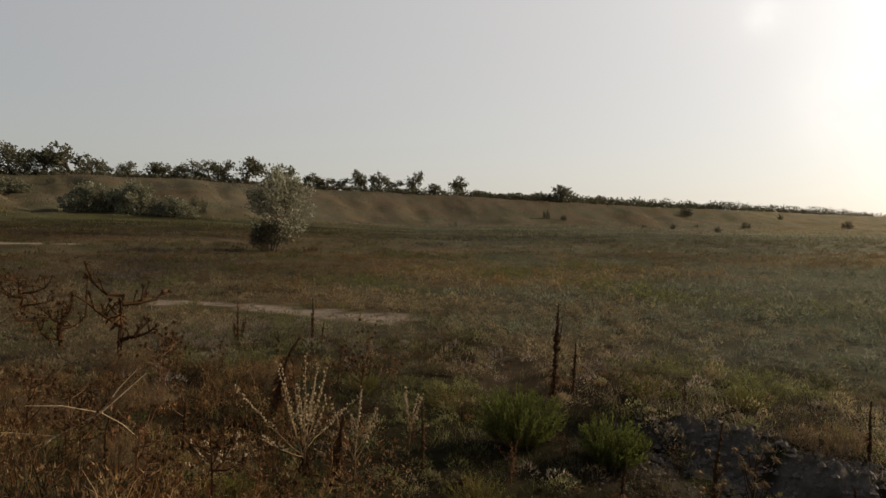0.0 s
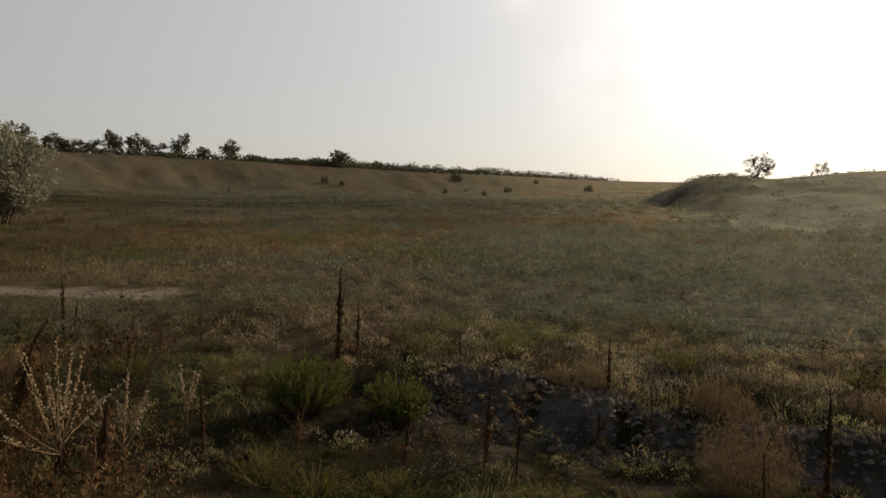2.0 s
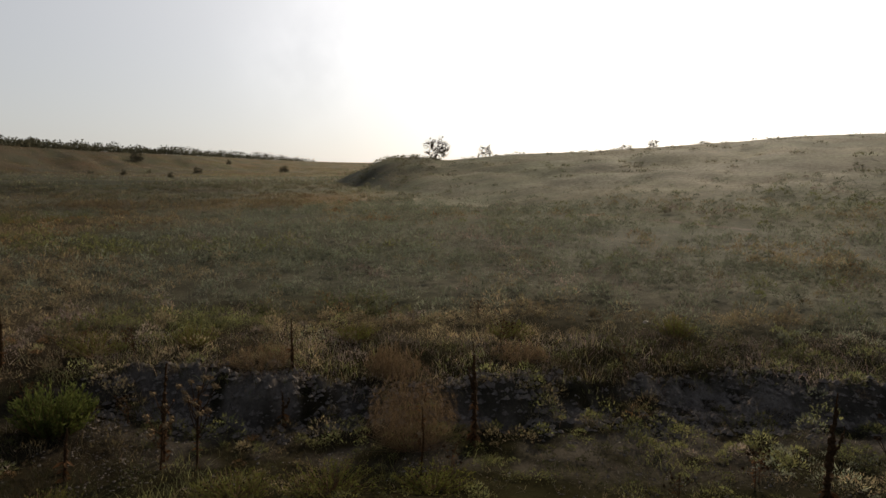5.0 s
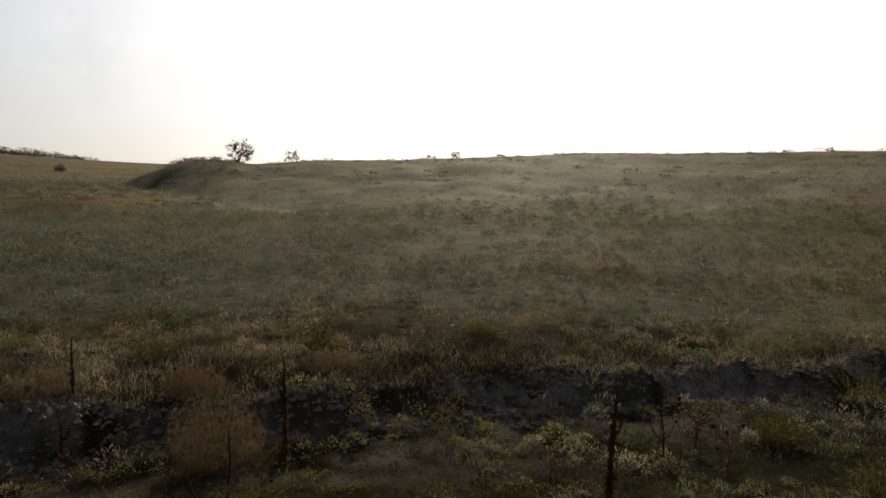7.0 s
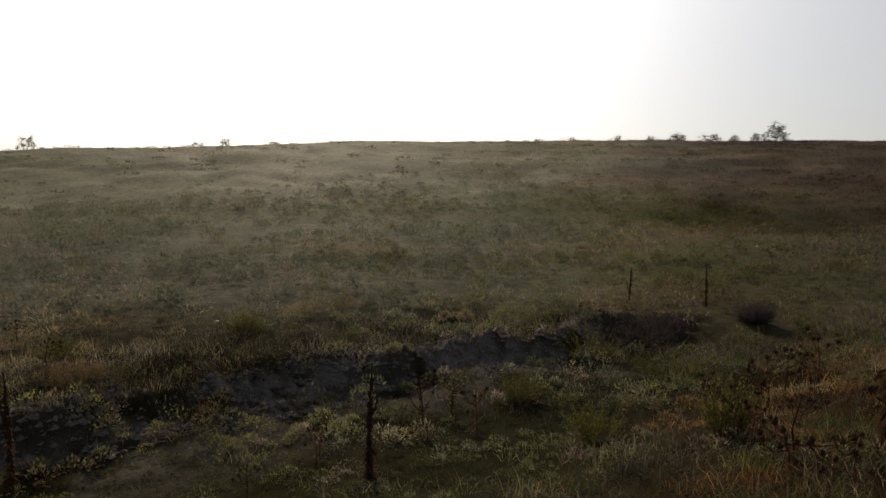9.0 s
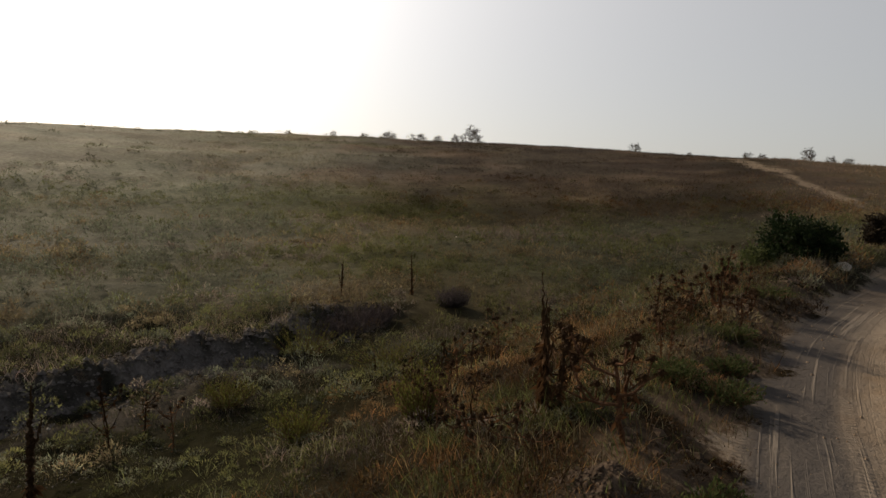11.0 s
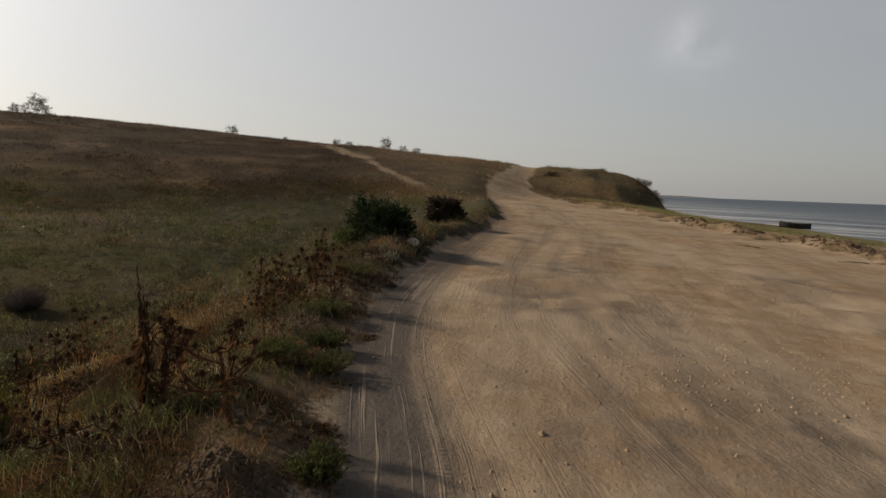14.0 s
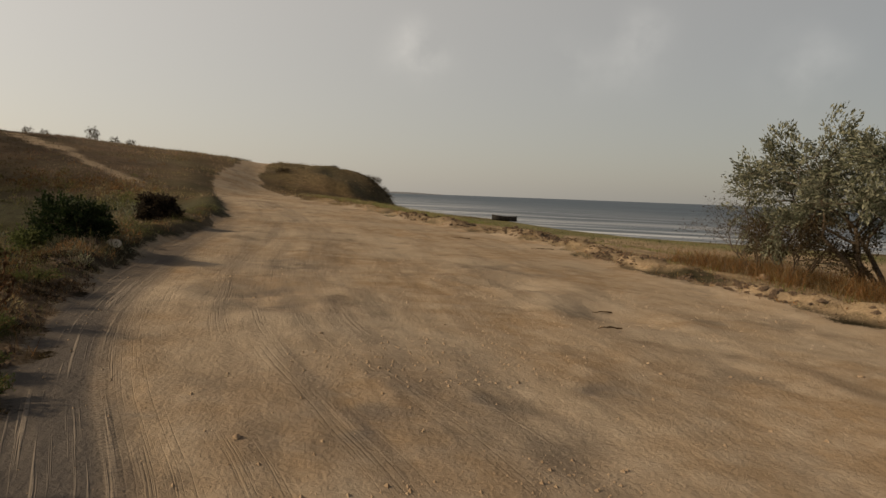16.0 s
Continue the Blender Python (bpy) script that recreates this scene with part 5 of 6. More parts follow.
for k, (x, y, h, w, n) in enumerate(((5.2, 5.0, 1.05, 0.95, 260), (6.15, 6.5, 0.5, 0.75, 170), (4.9, 7.9, 0.35, 0.9, 130), (7.6, 5.4, 0.3, 0.8, 110), (-3.4, 12.2, 0.45, 0.9, 140), (-6.3, 12.6, 0.55, 1.1, 170), (-4.9, 10.2, 0.5, 0.9, 150), (-5.6, 8.6, 0.45, 0.8, 130), (-3.2, 6.2, 0.4, 0.8, 130))):
    settle(build_broom("tumbleweed", "dry russet tumbleweed with hair-fine twigs", (TUMBLE, HAIR), 5030 + k, h, w, n, 30, 0.06, 0.0035, 1.0, bend=0.9), x, y, sink=0.02)
for k, (x, y, h, w) in enumerate(((3.75, 4.55, 0.34, 1.0), (3.1, 5.15, 0.3, 0.8), (4.5, 3.9, 0.3, 0.8), (0.5, 6.7, 0.45, 0.8), (1.0, 6.2, 0.35, 0.8), (1.7, 6.0, 0.3, 0.8), (-1.9, 5.9, 0.3, 0.6), (9.9, -2.6, 0.5, 1.5), (9.26, -0.3, 0.6, 0.7), (11.8, -1.4, 0.75, 1.3),
                                  (5.38, -1.98, 0.66, 0.42), (6.4, -1.1, 0.45, 0.6), (4.6, 9.6, 0.5, 0.9), (3.4, 10.4, 0.45, 1.1), (0.2, 10.6, 0.45, 1.2), (-1.4, 11.6, 0.5, 1.0), (6.6, 8.0, 0.45, 0.8), (8.6, 6.4, 0.4, 0.8), (10.4, 4.4, 0.5, 0.7))):
    settle(build_broom("flowering_weed", "low yellow-green flowering weed in the grass", (TWIG, YELLOW_GREEN), 510 + k, h * 0.85, w, 110, 22, 0.022, 0.010, 1.1, "weed"), x, y, sink=0.02)
for k, (x, y, h, w) in enumerate(((4.25, -3.9, 0.22, 0.42), (4.5, -3.65, 0.2, 0.35), (4.75, -4.3, 0.2, 0.35), (7.1, -6.7, 0.2, 0.6), (2.9, -2.76, 0.26, 0.26), (5.6, -5.0, 0.2, 0.4))):
    settle(build_broom("verge_weed", "low spreading green weed at the road's edge", (TWIG, VERGE_GREEN), 530 + k, h * 0.8, w, 90, 24, 0.022, 0.010, 1.2, "weed"), x, y, sink=0.01)


# -- dead mullein stalks
def build_mullein(seed, tall, spikes, label, name="mullein_stalk"):
    rng = np.random.RandomState(seed)
    ob = tagged(new(name), label, "dead plant", "dead stalks in the meadow")
    lean = rng.normal(size=2) * 0.05
    stem = Shape()
    pts = [np.array((lean[0] * s * s * tall, lean[1] * s * s * tall, tall * s)) + np.append(rng.normal(size=2) * 0.006, 0) for s in np.linspace(0, 1, 8)]
    stem.tube(pts, np.linspace(0.022, 0.006, 8), 6)
    part("stem", stem, DEAD, ob, smooth=True)
    for k in range(spikes):
        s = Shape()
        if k == 0:
            us = np.linspace(0.12, 0.98, 44)
            line = np.array([(lean[0] * u * u * tall, lean[1] * u * u * tall, tall * u) for u in us])
            girth = (1.25 if tall > 1.5 else 1.0) * np.where(us < 0.62, 0.040, 0.040 - 0.034 * (us - 0.62) / 0.38) * min(1.0, 0.15 + 0.5 * tall)
        else:
            a = pts[3 + k % 2]
            ang = rng.rand() * 6.28
            us = np.linspace(0, 1, 20)
            out = np.array((math.cos(ang), math.sin(ang), 0))
            line = a + out * 0.09 * np.sqrt(us)[:, None] + np.array((0, 0, tall * (0.20 + 0.14 * rng.rand()))) * us[:, None]
            girth = 0.017 - 0.010 * us
        s.tube(line + rng.normal(size=line.shape) * 0.006, girth * (0.45 + 0.95 * rng.rand(len(us))), 6)
        part("seed_spike", s, DEAD, ob)
    leaves = Shape()
    n = 26
    at = np.array([pts[int(k)] for k in rng.randint(0, 4, n)]) + rng.normal(size=(n, 3)) * 0.01
    ways = np.stack([np.cos(rng.rand(n) * 6.28), np.sin(rng.rand(n) * 6.28), -0.6 * np.ones(n)], -1)
    leaves.leaves(at, 0.10, 0.03, rng, -0.3, ways)
    part("withered_foliage", leaves, DEAD_LEAF, ob)
    return ob


MULLEINS = ((1.9, 10.65, 1.72, 4), (2.28, 10.98, 1.0, 1), (-5.2, 15.7, 1.15, 3), (-3.24, 15.3, 1.25, 3), (-3.05, 15.5, 0.7, 1), (-0.14, 7.82, 0.92, 1), (-3.98, 15.0, 0.55, 2), (5.08, 7.4, 0.78, 1), (-11.6, 20.1, 1.45, 1),
            (5.82, 4.59, 1.27, 4), (6.38, 1.07, 1.2, 2), (15.85, -2.42, 1.0, 4), (16.28, -4.21, 1.05, 1), (4.56, 6.76, 0.5, 2), (8.79, -3.07, 0.35, 1), (9.6, -2.28, 0.32, 1), (-2.63, 5.01, 0.56, 1), (-3.09, 7.62, 0.84, 1), (3.05, 6.75, 1.15, 1), (2.1, 6.9, 0.6, 1))
for k, (x, y, h, n) in enumerate(MULLEINS):
    settle(build_mullein(600 + k, h, n, "dead dark mullein stalk with several spikes" if n > 2 else "dead dark upright weed stalk in the grass"), x, y, 40 * k, 0.03)


# -- dry thistles
def spiny_head(seed, mat):
    rng = np.random.RandomState(seed)
    s = Shape()
    s.lump((0, 0, 0), (0.018, 0.018, 0.02), rng, 0.2)
    d = rng.normal(size=(26, 3))
    d /= np.linalg.norm(d, axis=1, keepdims=True)
    s.leaves(d * 0.012, 0.022, 0.006, rng, 0.0, d * 2)
    me = bpy.data.meshes.new("seed_head")
    me.from_pydata(np.concatenate(s.v).tolist(), [], np.concatenate(s.f).tolist())
    me.materials.append(mat)
    return me


HEAD, PALE_HEAD = spiny_head(3, DEAD), spiny_head(4, PALE_TWIG)


def build_thistle(seed, tall, wide, label, heads=9, leafiness=60, mats=None):
    rng = np.random.RandomState(seed)
    stem_mat, leaf_mat = mats or (TWIG, DEAD_LEAF)
    ob = tagged(new("thistle"), label, "dead plant", "dry thistles")
    stem, ends = Shape(), []
    top = np.array((rng.normal() * 0.06, rng.normal() * 0.06, 1.0)) * tall * 0.8
    thick = 1.0 + 1.3 * ramp(tall, 0.9, 1.6)
    stem.tube([(0, 0, 0), top * 0.5 + rng.normal(size=3) * 0.02, top], np.array((0.012, 0.009, 0.005)) * thick, 5)
    ends.append((top, part("stem", stem, stem_mat, ob)))
    starts = []
    for k in range(heads - 1):
        s = 0.3 + 0.65 * rng.rand()
        a = rng.rand() * 6.28
        p = top * s
        q = p + np.array((math.cos(a) * wide * 0.5 * (0.5 + 0.6 * rng.rand()), math.sin(a) * wide * 0.5 * (0.5 + 0.6 * rng.rand()), tall * (0.12 + 0.22 * rng.rand())))
        m = (p + q) / 2 + np.array((0, 0, -0.04 * tall))
        branch = Shape()
        branch.tube([p, m, q], np.array((0.006, 0.005, 0.003)) * thick, 4)
        ends.append((q, part("branch", branch, stem_mat, ob)))
        starts.append((p, m, q))
    leaves = Shape()
    at, ways = [], []
    for k in range(leafiness):
        p, m, q = starts[k % len(starts)]
        s = rng.rand()
        at.append(p * (1 - s) + q * s if k % 2 else top * rng.rand())
        ways.append(rng.normal(size=3) * (1, 1, 0.4))
    leaves.leaves(np.array(at), 0.06, 0.018, rng, -0.2, np.array(ways))
    part("dry_foliage", leaves, leaf_mat, ob)
    for e, holder in ends:
        h = new("seed_head", HEAD if leafiness > 55 or tall < 0.5 else PALE_HEAD)
        h.parent = holder
        h.location = e
        h.scale = ((1 + rng.rand() * 0.6) * (1 + 0.6 * float(ramp(tall, 0.9, 1.6))),) * 3
    return ob


THISTLES = ((-1.7, 14.0, 0.9, 0.75, 8), (-1.2, 7.1, 0.85, 0.35, 6), (-3.4, 8.3, 0.85, 0.5, 8), (-12.6, 20.4, 1.1, 1.1, 9), (-2.4, 5.3, 0.5, 0.5, 8), (-4.4, 7.4, 0.9, 0.7, 9), (-6.0, 9.5, 1.0, 0.9, 10), (-5.2, 11.4, 1.1, 0.9, 10),
            (3.22, 6.27, 1.15, 0.36, 12), (2.9, 6.46, 0.92, 0.34, 10), (4.75, 4.35, 1.0, 0.15, 4), (8.13, 0.87, 0.86, 0.5, 12), (8.6, 0.6, 0.7, 0.4, 9), (6.6, -2.53, 0.34, 0.1, 2))
for k, (x, y, h, w, n) in enumerate(THISTLES):
    settle(build_thistle(700 + k, h, w, "slim dark dead thistle with pale seed heads" if x > 1 else "dry rust-brown thistle with spiny seed heads", n, 30 + int(60 * w), (DEAD, DEAD_LEAF) if x > 1 else None), x, y, 70 * k, 0.02)


def build_candelabra(seed, tall, wide, arms, label, mats, up=0.35, lean=(0, 0)):
    """A stout dead thistle: thick crooked arms with torn leaf rags, each ending in round spiny heads."""
    rng = np.random.RandomState(seed)
    ob = tagged(new("thistle"), label, "dead plant", "dry thistles")
    thick = (0.020 + 0.012 * float(ramp(tall, 1.0, 1.6))) * tall ** 0.7
    axis = np.array([(lean[0] * u * tall, lean[1] * u * tall, tall * 0.72 * u) for u in np.linspace(0, 1, 7)]) + rng.normal(size=(7, 3)) * 0.015 * tall
    axis[0] = 0
    stem = Shape()
    stem.tube(axis, np.linspace(1.3, 0.6, 7) * thick * (0.8 + 0.4 * rng.rand(7)), 6)
    at, ways, ends = [], [], [(axis[-1], part("stem", stem, mats[0], ob))]
    for k in range(arms):
        a = 2.4 * k + rng.rand()
        p = axis[2 + k % 5]
        out = np.array((math.cos(a), math.sin(a), 0)) * wide * (0.28 + 0.28 * rng.rand())
        q = p + out + np.array((0, 0, tall * up * (0.3 + 0.8 * rng.rand()) * (1.0 if tall > 0.9 else 1.5)))
        line = [p, p + out * 0.45 + np.array((0, 0, tall * 0.02)), p + out * 0.8 + (q - p - out) * 0.4, q]
        arm = Shape()
        arm.tube(np.array(line) + rng.normal(size=(4, 3)) * 0.01 * tall, np.array((0.75, 0.62, 0.5, 0.38)) * thick, 5)
        mine = [q]
        for j in range(2):
            b = line[1 + j]
            e = b + rng.normal(size=3) * (0.09, 0.09, 0.03) * tall + np.array((0, 0, 0.10 + 0.08 * rng.rand())) * tall
            arm.tube([b, (b + e) / 2 + rng.normal(size=3) * 0.01 * tall, e], np.array((0.45, 0.36, 0.28)) * thick, 4)
            mine.append(e)
        holder = part("branch", arm, mats[0], ob)
        ends += [(e, holder) for e in mine]
        for j in range(16 if tall > 1 else 6):
            u = rng.rand()
            at.append(np.array(line[int(u * 3)]) * (1 - u * 3 % 1) + np.array(line[int(u * 3) + 1]) * (u * 3 % 1))
            ways.append(rng.normal(size=3) * (1, 1, 0.5))
    for j in range(40 if tall > 1 else 18):
        u = rng.rand() * 0.8
        at.append(axis[int(u * 6)])
        ways.append(np.append(rng.normal(size=2), -0.7))
    rags = Shape()
    rags.leaves(np.array(at) + rng.normal(size=(len(at), 3)) * 0.008, 0.10 * tall ** 0.7, 0.032 * tall ** 0.7, rng, -0.25, np.array(ways))
    part("torn_foliage", rags, mats[1], ob)
    for e, holder in ends:
        h = new("seed_head", HEAD)
        h.parent = holder
        h.location = e
        h.scale = ((0.85 + rng.rand() * 0.5) * (0.6 + 0.75 * tall),) * 3
    return ob


RED_STALK = bark_material("red_brown_stalk", (0.06, 0.028, 0.014), (0.16, 0.082, 0.042), 40)
RED_LEAF = foliage_material("red_brown_leaves", 0.8, 0.3, ((0.07, 0.032, 0.014), (0.21, 0.11, 0.05)))
for k, (x, y, h, w, n, dark) in enumerate(((-7.3, 14.0, 2.0, 1.7, 9, True), (-13.8, 20.2, 1.7, 2.2, 9, True), (-10.9, 16.4, 1.1, 1.5, 7, False), (-3.6, 7.0, 0.7, 0.6, 6, False), (-4.9, 8.6, 0.8, 0.9, 7, True), (-9.0, 14.6, 1.5, 1.0, 6, True), (3.58, -2.69, 0.62, 0.62, 7, False),
                                           (6.2, -5.3, 0.62, 0.4, 6, False), (6.42, -5.15, 0.5, 0.45, 6, False), (6.0, -5.4, 0.5, 0.35, 5, False), (7.0, -6.0, 0.4, 0.4, 5, False), (4.3, -2.05, 0.3, 0.75, 6, False), (3.86, -2.2, 0.26, 0.6, 6, False), (4.55, -2.8, 0.55, 0.5, 6, True), (7.73, -2.33, 0.35, 0.2, 3, True))):
    settle(build_candelabra(900 + k, h, w, n, "stout dark dead thistle with crooked arms" if dark else "red-brown dead thistle with round spiny heads", (DEAD, DEAD_LEAF) if dark else (RED_STALK, RED_LEAF), lean=(0.1 * math.sin(k), 0.1 * math.cos(2 * k))), x, y, 50 * k, 0.02)


def build_dock(seed, tall, stems, wide):
    """Several ragged dead spikes leaning out of one withered root."""
    rng = np.random.RandomState(seed)
    ob = tagged(new("withered_mullein"), "cluster of ragged dead mullein spikes, torn leaves hanging", "dead plant", "dead stalks in the meadow")
    at, ways = [], []
    for k in range(stems):
        a = k * 2.1 + rng.rand()
        h = tall * (1.0 if k == 0 else 0.5 + 0.4 * rng.rand())
        foot = np.array((math.cos(a), math.sin(a), 0)) * 0.05
        us = np.linspace(0, 1, 26)
        tip = foot + np.array((math.cos(a) * wide * (0.15 + 0.35 * rng.rand()), math.sin(a) * wide * (0.15 + 0.35 * rng.rand()), h))
        line = foot * (1 - us)[:, None] + tip * us[:, None] + np.array((0.0, 0.0, 0.06)) * np.sin(us * 3.14)[:, None] + rng.normal(size=(26, 3)) * 0.005
        girth = np.interp(us, (0, 0.15, 0.55, 0.75, 1), (0.013, 0.015, 0.013, 0.009, 0.003)) * (0.5 + 0.9 * rng.rand(26))
        sp = Shape()
        sp.tube(line, girth, 6)
        part("seed_spike", sp, DEAD, ob)
        for j in range(34):
            i = rng.randint(0, 17)
            at.append(line[i])
            ways.append(np.append(rng.normal(size=2), -1.1))
    rags = Shape()
    rags.leaves(np.array(at), 0.085, 0.024, rng, -0.4, np.array(ways))
    part("withered_foliage", rags, DEAD_LEAF, ob)
    return ob




def build_stump(seed, tall, lean, thick, hook=0.0):
    """One thick dead mullein, wrapped in its own hanging leaves, with a bent bare tip."""
    rng = np.random.RandomState(seed)
    ob = tagged(new("withered_mullein"), "thick dead mullein wrapped in hanging brown leaves", "dead plant", "dead stalks in the meadow")
    us = np.linspace(0, 1, 22)
    line = np.stack([lean[0] * us ** 1.6 + hook * np.maximum(us - 0.7, 0) * lean[0], lean[1] * us ** 1.6 + hook * np.maximum(us - 0.7, 0) * lean[1], tall * (us - 0.25 * (hook > 0) * np.maximum(us - 0.8, 0))], -1)
    core = Shape()
    core.tube(line + rng.normal(size=line.shape) * 0.005, thick * np.interp(us, (0, 0.1, 0.55, 0.7, 1), (0.6, 0.75, 0.65, 0.35, 0.2)) * (0.7 + 0.6 * rng.rand(22)), 7)
    part("stem", core, DEAD, ob)
    n = int(110 * tall)
    u = 0.05 + 0.6 * rng.rand(n)
    a = rng.rand(n) * 6.28
    at = np.stack([np.interp(u, us, line[:, k]) for k in range(3)], -1) + np.stack([np.cos(a), np.sin(a), 0 * a], -1) * thick * 0.5
    ways = np.stack([np.cos(a) * 0.7, np.sin(a) * 0.7, -1.0 + 0 * a], -1)
    rags = Shape()
    rags.leaves(at, 0.05 + 1.1 * thick, 0.012 + 0.4 * thick, rng, -0.3, ways)
    part("withered_foliage", rags, DEAD_LEAF, ob)
    return ob


for k, (x, y, h, lean, thick, hook) in enumerate(((4.38, -2.53, 0.55, (-0.04, -0.10), 0.02, 0.0), (4.33, -2.62, 0.4, (-0.06, -0.1), 0.018, 0.0), (-2.55, 9.72, 1.4, (0.28, 0.06), 0.085, 0.8), (-1.14, 7.38, 0.95, (0.06, 0.0), 0.06, 0.0), (-1.5, 7.25, 0.7, (0.0, 0.02), 0.06, 0.0),
                                                 (0.2, 7.2, 0.3, (0.5, 0.05), 0.03, 0.3), (-3.6, 6.75, 0.55, (0.05, 0.0), 0.045, 0.0), (6.38, 1.07, 0.55, (0.02, 0.0), 0.04, 0.0), (1.9, 10.65, 0.9, (0.0, 0.0), 0.05, 0.0), (5.82, 4.59, 0.5, (0.0, 0.0), 0.035, 0.0))):
    settle(build_stump(970 + k, h, lean, thick, hook), x, y, 0, 0.02)
settle(build_dock(950, 0.95, 5, 0.2), 4.33, -2.6, 0, 0.02)
settle(build_dock(952, 0.95, 5, 0.4), -5.27, 15.97, 0, 0.02)

# -- low mounds of grey dead brush beside the hollow; the first three stand in for the bank's shaded end
MAUVE_TWIG = bark_material("grey_mauve_twig", (0.05, 0.04, 0.04), (0.12, 0.10, 0.095), 30)
MAUVE_HAIR = foliage_material("mauve_hair", 0.8, 0.3, ((0.05, 0.04, 0.04), (0.13, 0.105, 0.10)))
for k, (x, y, h, w) in enumerate(((13.4, -2.35, 0.6, 1.3), (12.9, -1.9, 0.35, 0.8), (14.0, -3.0, 0.4, 0.7), (14.73, -4.85, 0.5, 0.7))):
    settle(build_broom("dead_brush", "low mound of grey-mauve dead brush, dark as the shaded bank", (MAUVE_TWIG, MAUVE_HAIR), 960 + k, h, w, 220, 16, 0.05, 0.010, 1.2, bend=0.5), x, y, sink=0.02)


def more_thistles():
    """Lesser thistles thick on the bank and sparse elsewhere."""
    rng = np.random.RandomState(77)
    kinds = [build_thistle(760 + k, 0.8, 0.55, "dry brown thistle among rusty weeds", 8, 60, (RED_STALK, RED_LEAF) if k % 2 else (DEAD, DEAD_LEAF)) for k in range(4)]
    n = 0
    while n < 68:
        a, r = (-38 + 32 * rng.rand(), 4.6 + 11 * rng.rand()) if n < 36 else (100 + 27 * rng.rand(), 3.4 + 6 * rng.rand()) if n < 50 else (-6 + 100 * rng.rand(), 5.5 + 8 * rng.rand())
        x, y = (float(v) for v in at_polar(a, r))
        if bareness(np.array([x]), np.array([y]))[0] > 0.5 or side(x, y, VERGE) < 0.3:
            continue
        s = (0.6 + 0.7 * rng.rand()) if n < 36 else 0.4 + 0.4 * rng.rand()
        m = pose(x, y, float(height(x, y)) - 0.02, 0, 0, 360 * rng.rand()) @ Matrix.Diagonal((s, s, s, 1))
        if n < 4:
            kinds[n].matrix_basis = m
        else:
            k = kinds[n % 4]
            made = copy_thing(k, pose(0, 0, 0))
            made.matrix_basis = m
        n += 1


more_thistles()


def scarp_clods():
    """Crumbled dark soil along the broken edge of the terrace."""
    rng = np.random.RandomState(36)
    x, y = near_line(rng, SCARP, 10500, -1.1, 0.2, 1, 12)
    x2, y2 = near_line(rng, SCARP, 4000, -3.0, -1.2, 1, 9)
    x, y = np.append(x, x2), np.append(y, y2)
    ok = (bareness(x, y) > 0.2) | (fbm(x, y, 0.7, 134) > 0.5)
    x, y = x[ok], y[ok]
    s = (0.010 + 0.055 * rng.rand(len(x)) ** 3) * (0.35 + 0.65 * ramp(np.abs(side(x, y, SCARP)), 1.5, 0.8))
    base = np.array([(1, 0, 0.1), (0.3, 0.95, 0), (-0.8, 0.6, 0.1), (-0.8, -0.6, 0), (0.3, -0.95, 0.1), (0.1, 0, 0.85)])
    v = base[None] * (0.6 + 0.8 * rng.rand(len(x), 6, 3)) * s[:, None, None] + np.stack([x, y, height(x, y) - 0.003], -1)[:, None]
    o = np.arange(len(x))[:, None] * 6
    f = np.concatenate([o + t for t in ([0, 1, 5], [1, 2, 5], [2, 3, 5], [3, 4, 5], [4, 0, 5])])
    soil = bark_material("crumbled_soil", (0.10, 0.086, 0.075), (0.235, 0.203, 0.176), 30)
    tagged(mesh_object("soil_clods", v.reshape(-1, 3), f, soil), "crumbled dark soil clods along the terrace edge", "soil", kind="stuff")


scarp_clods()


def verge_clods():
    """Turned-up lumps of dry earth along the road's edge."""
    rng = np.random.RandomState(38)
    x, y = near_line(rng, VERGE, 2600, -0.1, 0.6, 4, 11)
    x2, y2 = near_line(rng, SEASIDE, 4600, -1.5, 0.1, 2, 10)
    x, y = np.append(x, x2), np.append(y, y2)
    ok = rng.rand(len(x)) < ramp(fbm(x, y, 1.4, 121), 0.4, 0.6)
    x, y = x[ok], y[ok]
    # a heap thrown up where the thistle stands
    x, y = np.append(x, 3.05 + 0.17 * rng.normal(size=2200)), np.append(y, -2.34 + 0.13 * rng.normal(size=2200))
    s = (0.008 + 0.045 * rng.rand(len(x)) ** 3.0) * np.where(np.hypot(x - CX, y - CY) > 11, 1.9, 1.0)
    s[-2200:] *= 0.36
    base = np.array([(1, 0, 0.1), (0.3, 0.95, 0), (-0.8, 0.6, 0.1), (-0.8, -0.6, 0), (0.3, -0.95, 0.1), (0.5, 0.3, 0.6), (-0.5, 0.2, 0.7), (0, -0.5, 0.6)])
    v = base[None] * (0.6 + 0.8 * rng.rand(len(x), 8, 3)) * s[:, None, None] + np.stack([x, y, height(x, y) - 0.004], -1)[:, None]
    o = np.arange(len(x))[:, None] * 8
    f = np.concatenate([o + t for t in ([0, 1, 5], [1, 6, 5], [1, 2, 6], [2, 3, 6], [3, 7, 6], [3, 4, 7], [4, 0, 7], [0, 5, 7], [5, 6, 7])])
    earth = bark_material("dry_earth", (0.06, 0.042, 0.03), (0.14, 0.10, 0.07), 30)
    tagged(mesh_object("earth_clods", v.reshape(-1, 3), f, earth), "dry earth lumps along the road's edges", "soil", kind="stuff")


verge_clods()


